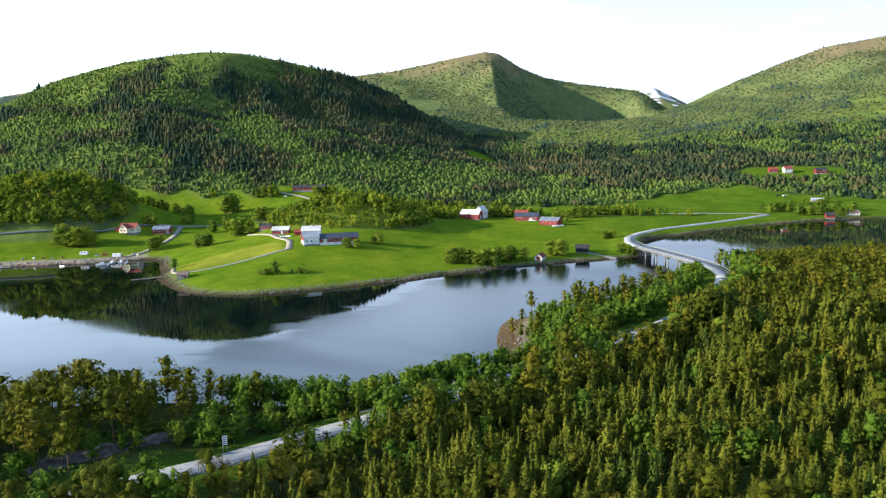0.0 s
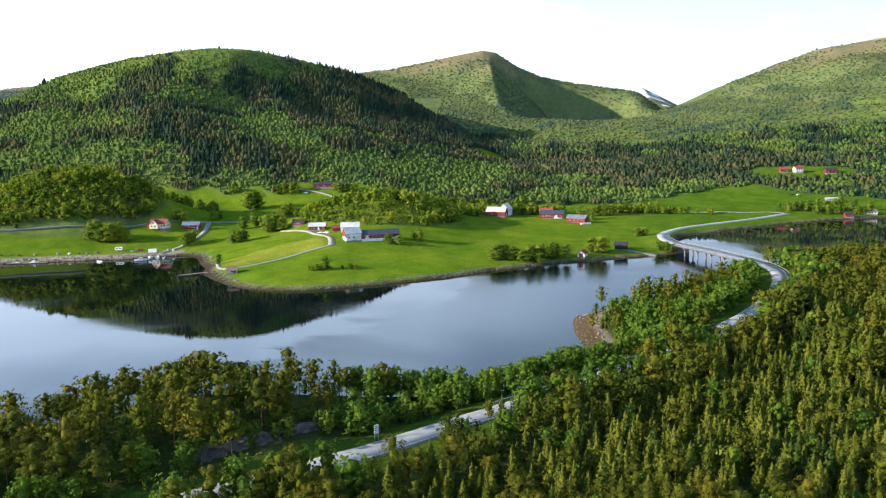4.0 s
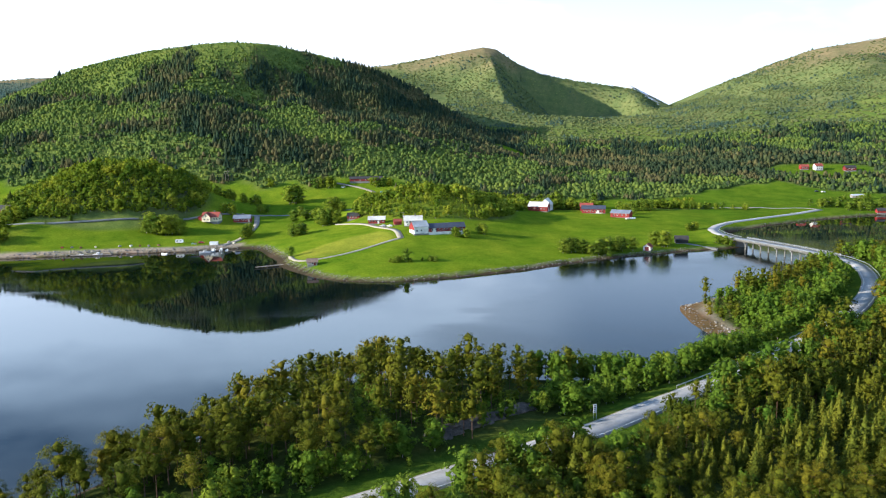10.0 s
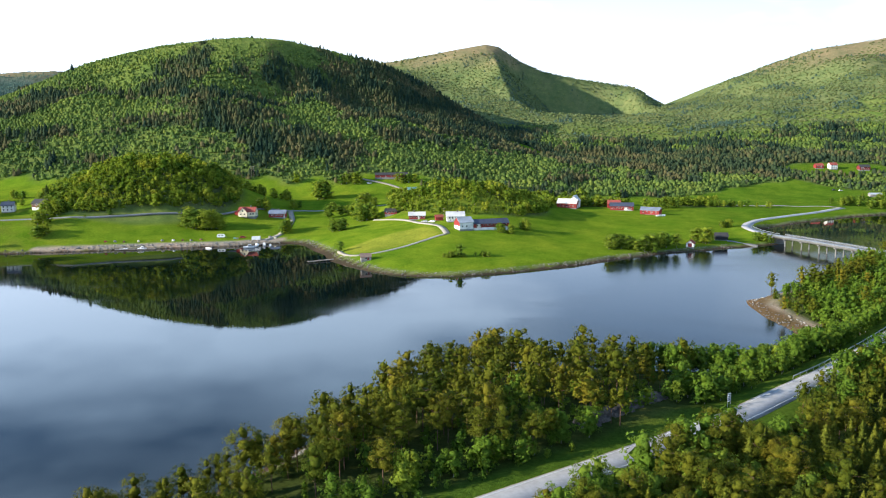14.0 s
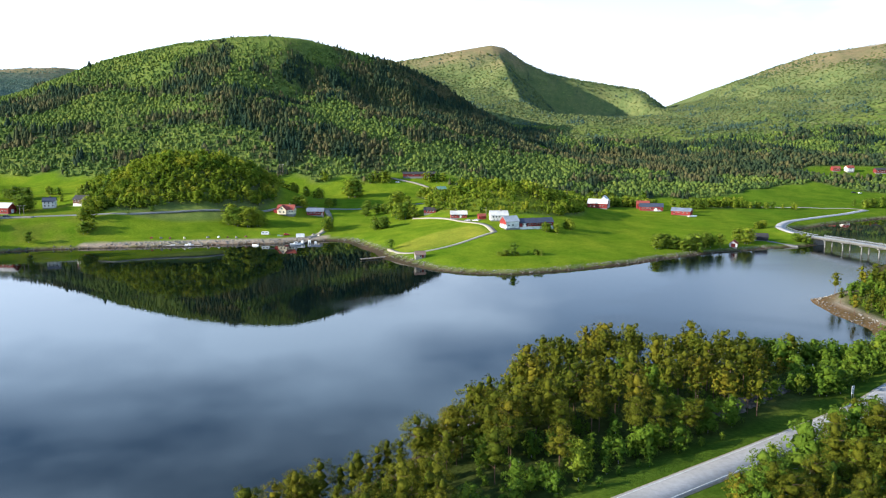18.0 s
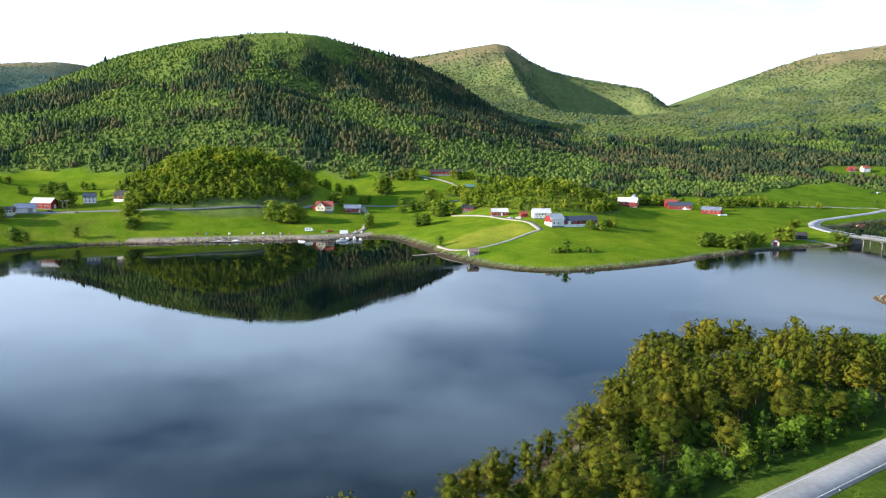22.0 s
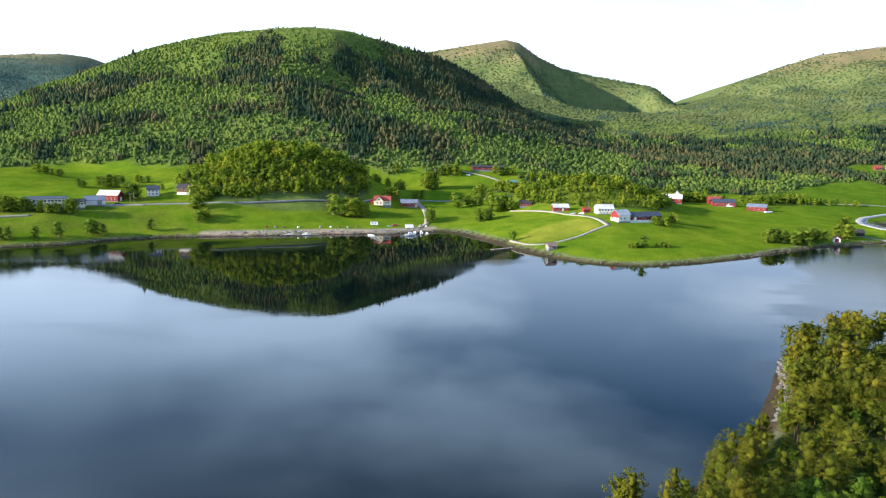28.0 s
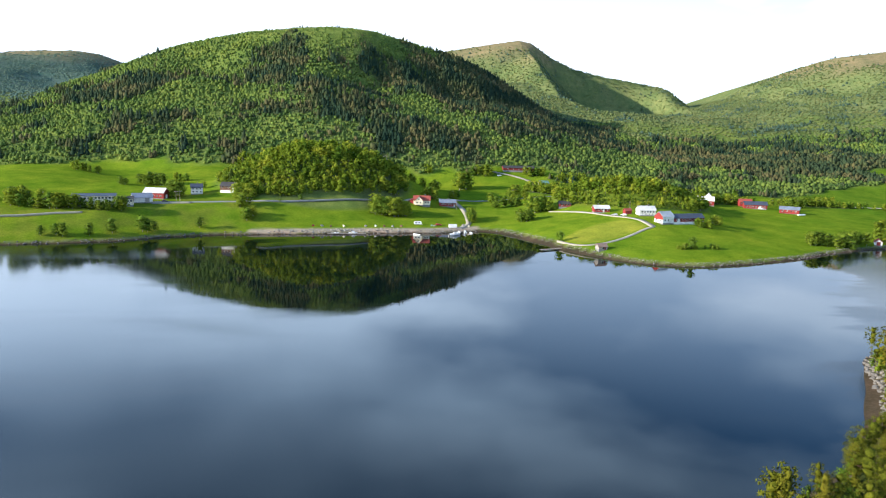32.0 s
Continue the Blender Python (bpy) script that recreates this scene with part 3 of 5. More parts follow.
def skirt(r, z0, z1, rad, sides=7):
    """One tier of a conifer: a ragged cone."""
    a = np.arange(sides) / sides * 6.283 + r.uniform(0, 1)
    d = rad * r.uniform(0.72, 1.2, sides)
    ring = np.stack([d * np.cos(a), d * np.sin(a), z0 + r.uniform(-0.02, 0.02, sides)], -1)
    i = np.arange(sides)
    return np.concatenate([ring, [[0, 0, z1]]]), np.stack([i, (i + 1) % sides, np.full(sides, sides)], -1)


def thirds(f):
    """Quads split into triangles."""
    f = np.asarray(f)
    return np.concatenate([f[:, [0, 1, 2]], f[:, [0, 2, 3]]])


def trunk(r, h, rad, lean=0.03, sides=6):
    rows = 5
    zs = np.linspace(-0.4, h, rows)
    rr = rad * (1 - 0.85 * np.linspace(0, 1, rows))
    bend = np.cumsum(r.normal(0, lean, (rows, 2)), 0) * h / rows
    ang = np.arange(sides) / sides * 6.283
    v = np.stack([bend[:, 0, None] + rr[:, None] * np.cos(ang), bend[:, 1, None] + rr[:, None] * np.sin(ang), np.repeat(zs[:, None], sides, 1)], -1).reshape(-1, 3)
    f = [(i * sides + j, i * sides + (j + 1) % sides, (i + 1) * sides + (j + 1) % sides, (i + 1) * sides + j) for i in range(rows - 1) for j in range(sides)]
    return v, thirds(f)


def limb(p, q, rad):
    """A thin three-sided limb from p to q."""
    p, q = np.array(p, float), np.array(q, float)
    w = unit(q - p)
    a = unit(np.cross(w, [0.3, 0.2, 1]))
    b = np.cross(w, a)
    ring = [(a * math.cos(t) + b * math.sin(t)) for t in (0, 2.094, 4.189)]
    v = np.array([p + rad * g for g in ring] + [q + rad * 0.3 * g for g in ring])
    return v, thirds([(0, 1, 4, 3), (1, 2, 5, 4), (2, 0, 3, 5)])


def joined(bits):
    v, f, n = [], [], 0
    for a, b in bits:
        v.append(a)
        f.append(np.asarray(b) + n)
        n += len(a)
    return np.concatenate(v), np.concatenate(f)


def spruce_tree(r, leaves):
    """One metre high, to be scaled: a pointed crown of ragged tiers hung with sprays."""
    spread = r.uniform(0.20, 0.275)
    tiers = 7 if leaves > 60 else 2
    if leaves == 11:
        return dome(r, np.array([0.20, 0.20, 1.0]) * r.uniform(0.85, 1.15, 3)), [trunk(r, 0.9, 0.017, 0.008)]
    core = []
    for i in range(tiers):
        u = i / tiers
        core.append(skirt(r, 0.08 + 0.86 * u, min(1.0, 0.08 + 0.86 * u + 1.75 * 0.86 / tiers), (spread * (1 - u) ** 0.75 + 0.01) * (0.66 if leaves > 60 else 1.15), 7 if leaves > 60 else 5))
    if leaves > 60:
        k = leaves
        u = 1 - np.sqrt(r.uniform(0, 1, k))
        u = np.floor(u * 13 + r.uniform(0, 0.6, k)) / 13
        a = r.uniform(0, 6.283, k)
        d = (spread * (1 - u) ** 0.75 + 0.006) * r.uniform(0.5, 1.12, k)
        c = np.stack([d * np.cos(a), d * np.sin(a), 0.09 + 0.88 * u + r.normal(0, 0.012, k) - 0.12 * d], -1)
        o = np.stack([np.cos(a), np.sin(a), np.full(k, 0.3)], -1)
        core.append(cards(r, c, o, 0.036 * (700 / leaves) ** 0.42, 0.40, 0.40, 0.75))
    return joined(core), [trunk(r, 0.9, 0.017, 0.008)]


def clumped(r, leaves, lobes, outline, low, high, size, card, slim, lift, wood, thick, body=0.52):
    """A crown of many small leaf clumps spread through an outline, round a thin inner body, with limbs."""
    bits = []
    inner = 0 if not body else 3 if leaves > 60 else 2
    for i in range(inner):
        u = (i + 0.5) / inner
        bits.append(mass(r, np.array([0, 0, low + (high - low) * u]), np.array([outline(u) * body, outline(u) * body, (high - low) * 0.56 / inner]), 0.45))
    k = max(2, leaves // lobes)
    for i in range(lobes):
        u = (i + r.uniform(0.1, 0.9)) / lobes
        a = i * 2.4 + r.normal(0, 0.5)
        reach = outline(u) * math.sqrt(r.uniform(0.34, 1.0))
        tip = np.array([reach * math.cos(a), reach * math.sin(a), low + (high - low) * u])
        sz = np.array(size) * r.uniform(0.7, 1.3)
        if i % 3 == 0:
            wood.append(limb((0, 0, max(0.08, tip[2] - 0.08)), tip, thick))
        d = unit(r.normal(0, 1, (k, 3)) + [0, 0, 0.35])
        away_out = unit(tip * [1, 1, 0.0] + [0, 0, 0.06 + 0.25 * u * u])
        bits.append(cards(r, tip + d * sz * r.uniform(0.45, 1.12, (k, 1)), d * 0.6 + away_out * 1.3, card, 0.35, slim, lift))
    return joined(bits), wood


def pine_tree(r, leaves):
    """One metre high: reddish stem, crooked limbs, a rounded crown of needle tufts in loose layers."""
    broad, low = r.uniform(0.24, 0.32), r.uniform(0.34, 0.48)
    outline = lambda u: broad * (0.16 + 0.84 * math.sqrt(max(0.0, 1 - ((u - 0.36) / (0.44 if u < 0.36 else 0.66)) ** 2)))
    lobes = 34 if leaves > 400 else 22 if leaves > 100 else 12
    w = (34 / lobes) ** 0.4
    return clumped(r, leaves, lobes, outline, low, 0.97, (0.066 * w, 0.066 * w, 0.044 * w), 0.0215 * (1200 / leaves) ** 0.45, 0.40, 0.50, [trunk(r, 0.95, 0.016, 0.02)], 0.005, 0.42)


def leafy_tree(r, leaves):
    """One metre high: a broad-leaved crown of leaf clumps down to near the ground."""
    if leaves < 20:
        return dome(r, np.array([0.26, 0.26, 0.96]) * r.uniform(0.85, 1.15, 3)), [trunk(r, 0.75, 0.016, 0.03)]
    broad, peak = r.uniform(0.27, 0.36), r.uniform(0.32, 0.5)
    outline = lambda u: broad * (0.25 + 0.75 * math.sqrt(max(0.0, 1 - ((u - peak) / max(peak, 1 - peak)) ** 2)))
    lobes = 36 if leaves > 400 else 24 if leaves > 200 else 12
    w = (36 / lobes) ** 0.4
    return clumped(r, leaves, lobes, outline, 0.12, 0.93, (0.084 * w, 0.084 * w, 0.066 * w), 0.0265 * (1000 / leaves) ** 0.45, 0.66, 0.2, [trunk(r, 0.75, 0.016, 0.03)], 0.006)


KINDS = {"pine": (pine_tree, "pine_bark"), "spruce": (spruce_tree, "pine_bark"), "birch": (leafy_tree, "birch_bark"), "wood": (leafy_tree, "birch_bark"), "fir": (spruce_tree, "pine_bark"), "alder": (leafy_tree, "birch_bark")}
SPECIES = {"pine": ("pine_tree", "tall Scots pine with rounded olive needle crown and reddish stem"), "spruce": ("spruce_tree", "young pointed conifer with dense olive green needles"),
           "birch": ("birch_tree", "bright spring-green birch with loose leafy crown"), "wood": ("broadleaf_tree", "green broad-leaved tree with a full rounded crown"),
           "alder": ("alder_tree", "fresh green alder with a dense crown at a field edge")}
MODELS = {}


def model(kind, leaves, i):
    key = (kind, leaves, i)
    if key not in MODELS:
        r = np.random.RandomState(101 + 17 * i + leaves + 1000 * sorted(KINDS).index(kind))
        crown, wood = KINDS[kind][0](r, leaves)
        MODELS[key] = crown, joined(wood if leaves > 250 else wood[:1])
    return MODELS[key]


SHARED = {}


def tree(kind, x, y, h, leaves=420, i=0, wide=1.0, turn=0.0, label="", group=""):
    """A tree that is a thing of its own: trunk and crown."""
    crown, wood = model(kind, leaves, i)
    if (kind, leaves, i) not in SHARED:
        a, b = raw_mesh(kind + "_crown", *crown, True), raw_mesh(kind + "_trunk", *wood, True)
        a.materials.append(M[kind])
        b.materials.append(M[KINDS[kind][1]])
        SHARED[kind, leaves, i] = a, b
    a, b = SHARED[kind, leaves, i]
    name, words = SPECIES[kind]
    root = tagged(new(name), label or words, "tree", group)
    root.empty_display_size = 0.3
    root.matrix_basis = Matrix.Translation((x, y, float(height(x, y)) - 0.1)) @ Matrix.Rotation(turn, 4, "Z") @ Matrix.Diagonal((h * wide, h * wide, h, 1))
    for nm, me in (("crown", a), ("trunk", b)):
        ob = new(nm, me)
        ob.parent = root
    return root


def forest(name, kind, spots, leaves, label, variants=5, seed=5, bark=True, wide=1.0, leaf=""):
    """Many trees in one mesh: spots are rows of x, y, height, tint."""
    spots = np.asarray(spots, float)
    if not len(spots):
        return
    r = np.random.RandomState(seed)
    z = height(spots[:, 0], spots[:, 1])
    pick = r.randint(0, variants, len(spots))
    vs, fs, ts, n, mats = [], [], [], 0, []
    for i in range(variants):
        rows = np.where(pick == i)[0]
        if not len(rows):
            continue
        for which in ((0, 1) if bark else (0,)):
            v, f = model(kind, leaves, i)[which]
            ang, s = r.uniform(0, 6.283, len(rows)), spots[rows, 2]
            wd = wide * r.uniform(0.85, 1.2, len(rows))
            c, sn = np.cos(ang), np.sin(ang)
            px = (v[None, :, 0] * c[:, None] - v[None, :, 1] * sn[:, None]) * (s * wd)[:, None] + spots[rows, 0, None]
            py = (v[None, :, 0] * sn[:, None] + v[None, :, 1] * c[:, None]) * (s * wd)[:, None] + spots[rows, 1, None]
            pz = v[None, :, 2] * s[:, None] + z[rows, None] - 0.1
            vs.append(np.stack([px, py, pz], -1).reshape(-1, 3))
            fs.append((f[None] + (np.arange(len(rows)) * len(v))[:, None, None]).reshape(-1, 3) + n)
            ts.append(np.repeat(spots[rows, 3], len(v)))
            mats.append(np.full(len(f) * len(rows), which, np.int32))
            n += len(v) * len(rows)
    me = raw_mesh(name, np.concatenate(vs), np.concatenate(fs), True)
    at = me.attributes.new("tint", "FLOAT", "POINT")
    at.data.foreach_set("value", np.concatenate(ts).astype(np.float32))
    me.materials.append(M[(leaf or kind) + "_many"])
    me.materials.append(M[KINDS[kind][1]])
    me.polygons.foreach_set("material_index", np.concatenate(mats))
    tagged(new(name, me), label, "trees", kind="stuff")


def scatter(x0, x1, y0, y1, step, seed, wild=0.75):
    """A jittered grid of places."""
    r = np.random.RandomState(seed)
    x, y = np.meshgrid(np.arange(x0, x1, step), np.arange(y0, y1, step * 0.9))
    x = (x + (np.arange(x.shape[0]) % 2)[:, None] * step * 0.5).ravel()
    y = y.ravel()
    return x + r.uniform(-wild, wild, x.size) * step, y + r.uniform(-wild, wild, y.size) * step, r


def in_sight(x, y):
    """The wedge of land that the flight looks over."""
    return (x < 32 + 0.60 * y) & (x > -305 - 0.60 * (y + 34)) & (y > 88) & (y > 106 + 0.14 * np.minimum(x, 0))


def near_land(x, y):
    ds, ss, _ = away(SOUTH, x, y)
    dr, sr, _ = away(ROAD, x, y)
    return -ds * ss, dr, sr     # metres from the water, metres from the road, +1 on the road's water side


def near_woods():
    x, y, r = scatter(-330, 330, 84, 430, 3.7, 61, 0.5)
    shore, road, side = near_land(x, y)
    pick = r.uniform(0, 1, x.size)
    tint = np.clip(0.5 + 0.35 * waves(x, y, 45, 62) + r.normal(0, 0.2, x.size), 0, 1)
    ok = (shore > np.where(x < -90, 0.9, 3.5)) & (road > 6.5) & in_sight(x, y)
    # young conifers inland of the road
    inland = ok & (side < 0) & ((road > 13) | (x > -72) | (x > -96) & (road > 8) & (pick > 0.4)) & (pick < 0.93) & ~((road < 14) & (x > 44) & (x < 70) & (y < 268)) & ~((road < 17) & (x > -56) & (x < -36))
    leafy = inland & ((road < 17) & (x > -96) & (pick > np.where(waves(x, y, 40, 66) > -0.1, 0.25, 0.8)) | (pick < 0.04) | (waves(x, y, 34, 63) > 1.25))
    h = 7.6 + 2.2 * waves(x, y, 60, 64) + r.normal(0, 1.3, x.size)
    h = np.clip(h, 4.5, 13) * np.where((y > 190) & (y < 330) & (x > -20), 1.3, 1.0)
    close = inland & ~leafy & (y < 126 + 0.05 * x)
    leafy = leafy | close & (pick > 0.72)
    con = inland & ~leafy
    # the pine knoll between road and water
    knoll = ok & (side > 0) & (x < -50) & (road > 12) & (pick < np.where(x > -78, np.where(x < -60, 0.42, 0.22), np.where(x < -165, 0.56, 0.52)))
    kn_leaf = knoll & ((road < 21) & (waves(x, y, 30, 65) > -0.2) | (pick < 0.06))
    kh = np.clip(10.0 + r.normal(0, 1.9, x.size), 6.5, 13.5) * np.where(x < -165, 0.85, np.where(x > -73, 0.8, 1))
    # leafy thicket along the road east of the knoll, low scrub and a few tall pines on the point by the bridge
    strip = (x > -78) & (x < 4) & (y < 234)
    thicket = ok & (side > 0) & strip & (x > np.where(shore < 14, -64, -58)) & (shore > 2.5) & (road > 8.5) & (pick < 0.8)
    point = ok & (side > 0) & (x >= -46) & ~strip & (shore > np.where(x < 45, 9.5, 4)) & (road > 8.5)
    rim = np.minimum(away([(22, 270), (27, 283)], x, y)[0], away([(44, 312), (60, 320), (82, 338)], x, y)[0])
    spits = ok & (side > 0) & ~strip & (shore > 3) & ((rim < 5.5) & (pick < 0.42) | (rim < 30) & (pick < 0.035))
    point &= ~spits
    ridge_pines = con & (y > 262) & (x > 95)
    scrub = ok & (side > 0) & (x < -76) & (road > 8.2) & ((pick >= 0.60) | (road < 18) & (pick > 0.12)) & ~((x > -92) & (x < -56) & (road < 16) & (pick < 0.86))
    out = dict(spruce=[], pine=[], birch=[])
    rows = lambda m, hh: np.stack([x[m], y[m], hh[m], tint[m]], -1)
    share = np.where(close, 0.5, np.where(road < 26, 0.55, 0.12))
    out["spruce"] = rows(con & (pick > share) & ~ridge_pines, h)
    out["pine"] = np.concatenate([rows(knoll & ~kn_leaf, kh), rows(con & (pick <= share) & ~ridge_pines, h * 1.1), rows(spits, kh * 1.08), rows(ridge_pines & (pick < 0.7), kh)])
    out["birch"] = np.concatenate([rows(leafy, np.clip(h * np.where(road < 20, 1.1, 0.85), np.where(road < 20, 7.5, 4.5), 11)), rows(scrub, np.clip(h * np.where(road < 10.5, 0.3, np.where(road < 18, 0.62, 0.36)), 1.2, 6.5)), rows(kn_leaf, np.clip(kh * 0.6, 4, 8)), rows(thicket & ~knoll, np.clip(h * 0.95, 5, 9)), rows(point & (pick < 0.92), np.clip(h * np.where(road < 17, 0.72, 0.46), 2.6, 7.5))])
    for kind, sp in out.items():
        if not len(sp):
            continue
        # trees nearest to the flown line are things of their own
        d = np.hypot(np.clip(-150 - sp[:, 0], 0, 1e3) + np.clip(sp[:, 0] - 60, 0, 1e3), sp[:, 1] - 84)
        order = np.argsort(d)
        own = order[:{"pine": 290, "spruce": 150, "birch": 140}[kind]]
        for j, k in enumerate(own):
            a, b, hh, _ = sp[k]
            tree(kind, a, b, hh, {"pine": 1900, "spruce": 1100, "birch": 900}[kind], j % 7, r.uniform(0.9, 1.15), r.uniform(0, 6.28), group="trees of the near woods")
        rest = sp[order[len(own):]]
        label = {"spruce": "dense young conifer forest, olive green in evening sun", "pine": "pine wood with rounded crowns", "birch": "bright green birch and alder scrub"}[kind]
        far = rest[:, 1] > 235
        for bit, leaves in ((rest[~far], 240 if kind == "birch" else 260 if kind == "pine" else 190), (rest[far], 150 if kind == "pine" else 72)):
            forest({"spruce": "conifer_wood", "pine": "pine_wood", "birch": "birch_scrub"}[kind], kind, bit, leaves, label, seed=7, bark=leaves > 100)


def far_woods():
    x, y, r = scatter(-1150, 900, 540, 1250, 3.6, 71)
    keep = (wooded(x, y) > r.uniform(0.3, 0.7, x.size))
    dn, sn, _ = away(NORTH, x, y)
    keep &= (dn * sn > 20) & in_sight(x, y) & (y > 715) & (y < np.where(x < 60, 1110 + 0.45 * np.clip(x + 340, 0, 500) + 0.18 * np.clip(-420 - x, 0, 900), 1100))
    x, y = x[keep], y[keep]
    k = np.minimum.reduce([away(line, x, y)[0] - wide for line, wide in TRACKS]) > 3
    x, y = x[k], y[k]
    z = height(x, y)
    kind = canopy(x, y, z)
    con = kind < r.normal(0, 0.24, x.size)
    tint = np.clip(np.where(con, 0.42 - 0.25 * (x > 150) + 0.45 * waves(x, y, 75, 72), 0.34 + 0.16 * np.clip(kind, -1, 1.6) + 0.22 * waves(x, y, 60, 70)) + r.normal(0, 0.15, x.size), 0, 1)
    pines = con & (waves(x, y, 90, 69) + 1.2 * (oval(x, y, 150, 880, 300, 110) < 1) + 0.8 * (oval(x, y, -175, 790, 80, 40) < 1) + r.normal(0, 0.2, x.size) > 0.15)
    h = np.where(con, np.where(pines, 3.9, 6.0), 2.9) * (0.5 + 1.3 * r.uniform(0, 1, x.size) ** 1.6)
    h = h * (1 - 0.45 * ease(165, 200, z))
    thin = (z > 197) & (r.uniform(0, 1, x.size) < 0.6) & (x > -560) & (x < -250)
    rows = np.stack([x, y, h, tint], -1)
    forest("hill_conifer_wood", "fir", rows[con & ~pines & ~thin], 10, "dark spruce stands with pointed tops on the hillside", bark=False, wide=1.1)
    rows[:, 3] = np.clip(rows[:, 3] + 0.35, 0, 1)
    forest("hill_pine_wood", "fir", rows[pines & ~thin], 11, "olive brown pine stands on the hillside", bark=False, wide=1.8)
    rows[:, 3] = tint
    forest("hill_broadleaf_wood", "wood", rows[~con & ~thin], 10, "light green birch wood on the hillside", bark=False, wide=1.85)
    x, y, r = scatter(-440, 190, 530, 735, 4.4, 81, 0.5)
    keep = (wooded(x, y) > 0.5) & (y < np.interp(x, *EDGE) + 12) & ((y > np.interp(x, [-405, -376, -349, -312, -281, -260], [531, 534, 545, 559, 575, 600])) | (x > -258))
    keep &= np.minimum.reduce([away(line, x, y)[0] - wide for line, wide in TRACKS]) > 3
    x, y = x[keep], y[keep]
    tint = np.clip(0.5 + 0.45 * waves(x, y, 38, 82) + 0.3 * waves(x, y, 17, 83) + r.normal(0, 0.15, x.size), 0, 1)
    forest("knoll_wood", "birch", np.stack([x, y, np.clip(7.0 + 1.5 * waves(x, y, 22, 84) + r.normal(0, 1.2, x.size), 4, 11) * np.where((oval(x, y, -106, 556, 50, 30) < 1) & (r.uniform(0, 1, x.size) < 0.8), 0.36, 1), tint], -1), 48, "leafy wood on the farm knolls", wide=1.25, leaf="grove")
    # the mountains behind: low woods that thin out towards the bare tops
    x, y, r = scatter(-1900, 1500, 1094, 2490, 8.2, 75)
    z = height(x, y)
    keep = in_sight(x, y) & (z + 22 * waves(x, y, 160, 76) + r.normal(0, 16, x.size) < 252 - 14 * ease(450, 700, x)) & ((y < 2000) | (x < -850)) & (z > 35)
    keep &= ~((x > -650) & (x < -80) & (y < 1750))
    x, y, z = x[keep], y[keep], z[keep]
    kind = canopy(x, y, z)
    con = kind < r.normal(-0.25, 0.3, x.size)
    tint = np.clip(np.where(con, 0.5 + 0.4 * waves(x, y, 90, 72), 0.28 + 0.28 * kind) + r.normal(0, 0.17, x.size), 0, 1)
    h = np.where(con, 4.4, 2.5) * r.uniform(0.6, 1.3, x.size)
    rows = np.stack([x, y, h, tint], -1)
    # these far woods take the leaf colours with haze mixed in
    forest("mountain_conifer_wood", "fir", rows[con], 10, "conifer stands on the mountain side", bark=False, wide=2.0, leaf="hazy_slope")
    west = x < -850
    forest("mountain_birch_wood", "wood", rows[~con & ~west], 10, "low birch wood on the mountain side", bark=False, wide=3.6, leaf="hazy_heath")
    forest("ridge_wood", "wood", rows[~con & west], 10, "far western ridge wood, its leaf colour blued for haze", bark=False, wide=3.6, leaf="ridge")


near_woods()
far_woods()

# ---------- building helpers ----------
def part(name, bm, mat, parent=None, label=""):
    """Links a bmesh as one mesh object under a thing."""
    me = bpy.data.meshes.new(name)
    bm.to_mesh(me)
    bm.free()
    me.materials.append(mat)
    ob = new(name, me)
    if parent:
        ob.parent = parent
    return tagged(ob, label)


def thing(name, label, category, m, group=""):
    root = tagged(new(name), label, category, group)
    root.empty_display_size = 0.3
    root.matrix_basis = m
    return root


def seat(x, y, turn=0.0, up=0.0):
    return Matrix.Translation((x, y, float(height(x, y)) + up)) @ Matrix.Rotation(radians(turn), 4, "Z")


def block(*boxes, bevel=0.0):
    """Boxes x0, x1, y0, y1, z0, z1 in one bmesh."""
    bm = bmesh.new()
    for x0, x1, y0, y1, z0, z1 in boxes:
        v = [bm.verts.new(p) for p in ((x0, y0, z0), (x1, y0, z0), (x1, y1, z0), (x0, y1, z0), (x0, y0, z1), (x1, y0, z1), (x1, y1, z1), (x0, y1, z1))]
        for f in ((3, 2, 1, 0), (4, 5, 6, 7), (0, 1, 5, 4), (1, 2, 6, 5), (2, 3, 7, 6), (3, 0, 4, 7)):
            bm.faces.new([v[i] for i in f])
    if bevel:
        bmesh.ops.bevel(bm, geom=bm.edges[:], offset=bevel, segments=1, affect="EDGES")
    return bm


def prism(outline, y0, y1):
    """An outline of (x, z) drawn out from y0 to y1."""
    bm = bmesh.new()
    a = [bm.verts.new((x, y0, z)) for x, z in outline]
    b = [bm.verts.new((x, y1, z)) for x, z in outline]
    n = len(outline)
    bm.faces.new(a)
    bm.faces.new(b[::-1])
    for i in range(n):
        bm.faces.new((a[i], b[i], b[(i + 1) % n], a[(i + 1) % n]))
    bmesh.ops.recalc_face_normals(bm, faces=bm.faces[:])
    return bm


def tube(r0, r1, h, sides=8, z=0.0):
    bm = bmesh.new()
    bmesh.ops.create_cone(bm, cap_ends=True, segments=sides, radius1=r0, radius2=r1, depth=h, matrix=Matrix.Translation((0, 0, z + h / 2)))
    return bm


def boards(name, c, d, rough=0.8):
    """Painted weatherboard: upright boards with worn paint."""
    m = speckled(name, c, d, 1.6, rough)
    n = Nodes(m)
    wave = n.add("TexWave", wave_type="BANDS", bands_direction="X")
    wave.inputs["Scale"].default_value = 2.6
    n.link(n.add("TexCoord").outputs["Object"], wave.inputs["Vector"])
    n.bump(wave.outputs["Fac"], 0.5, 0.03)
    return m


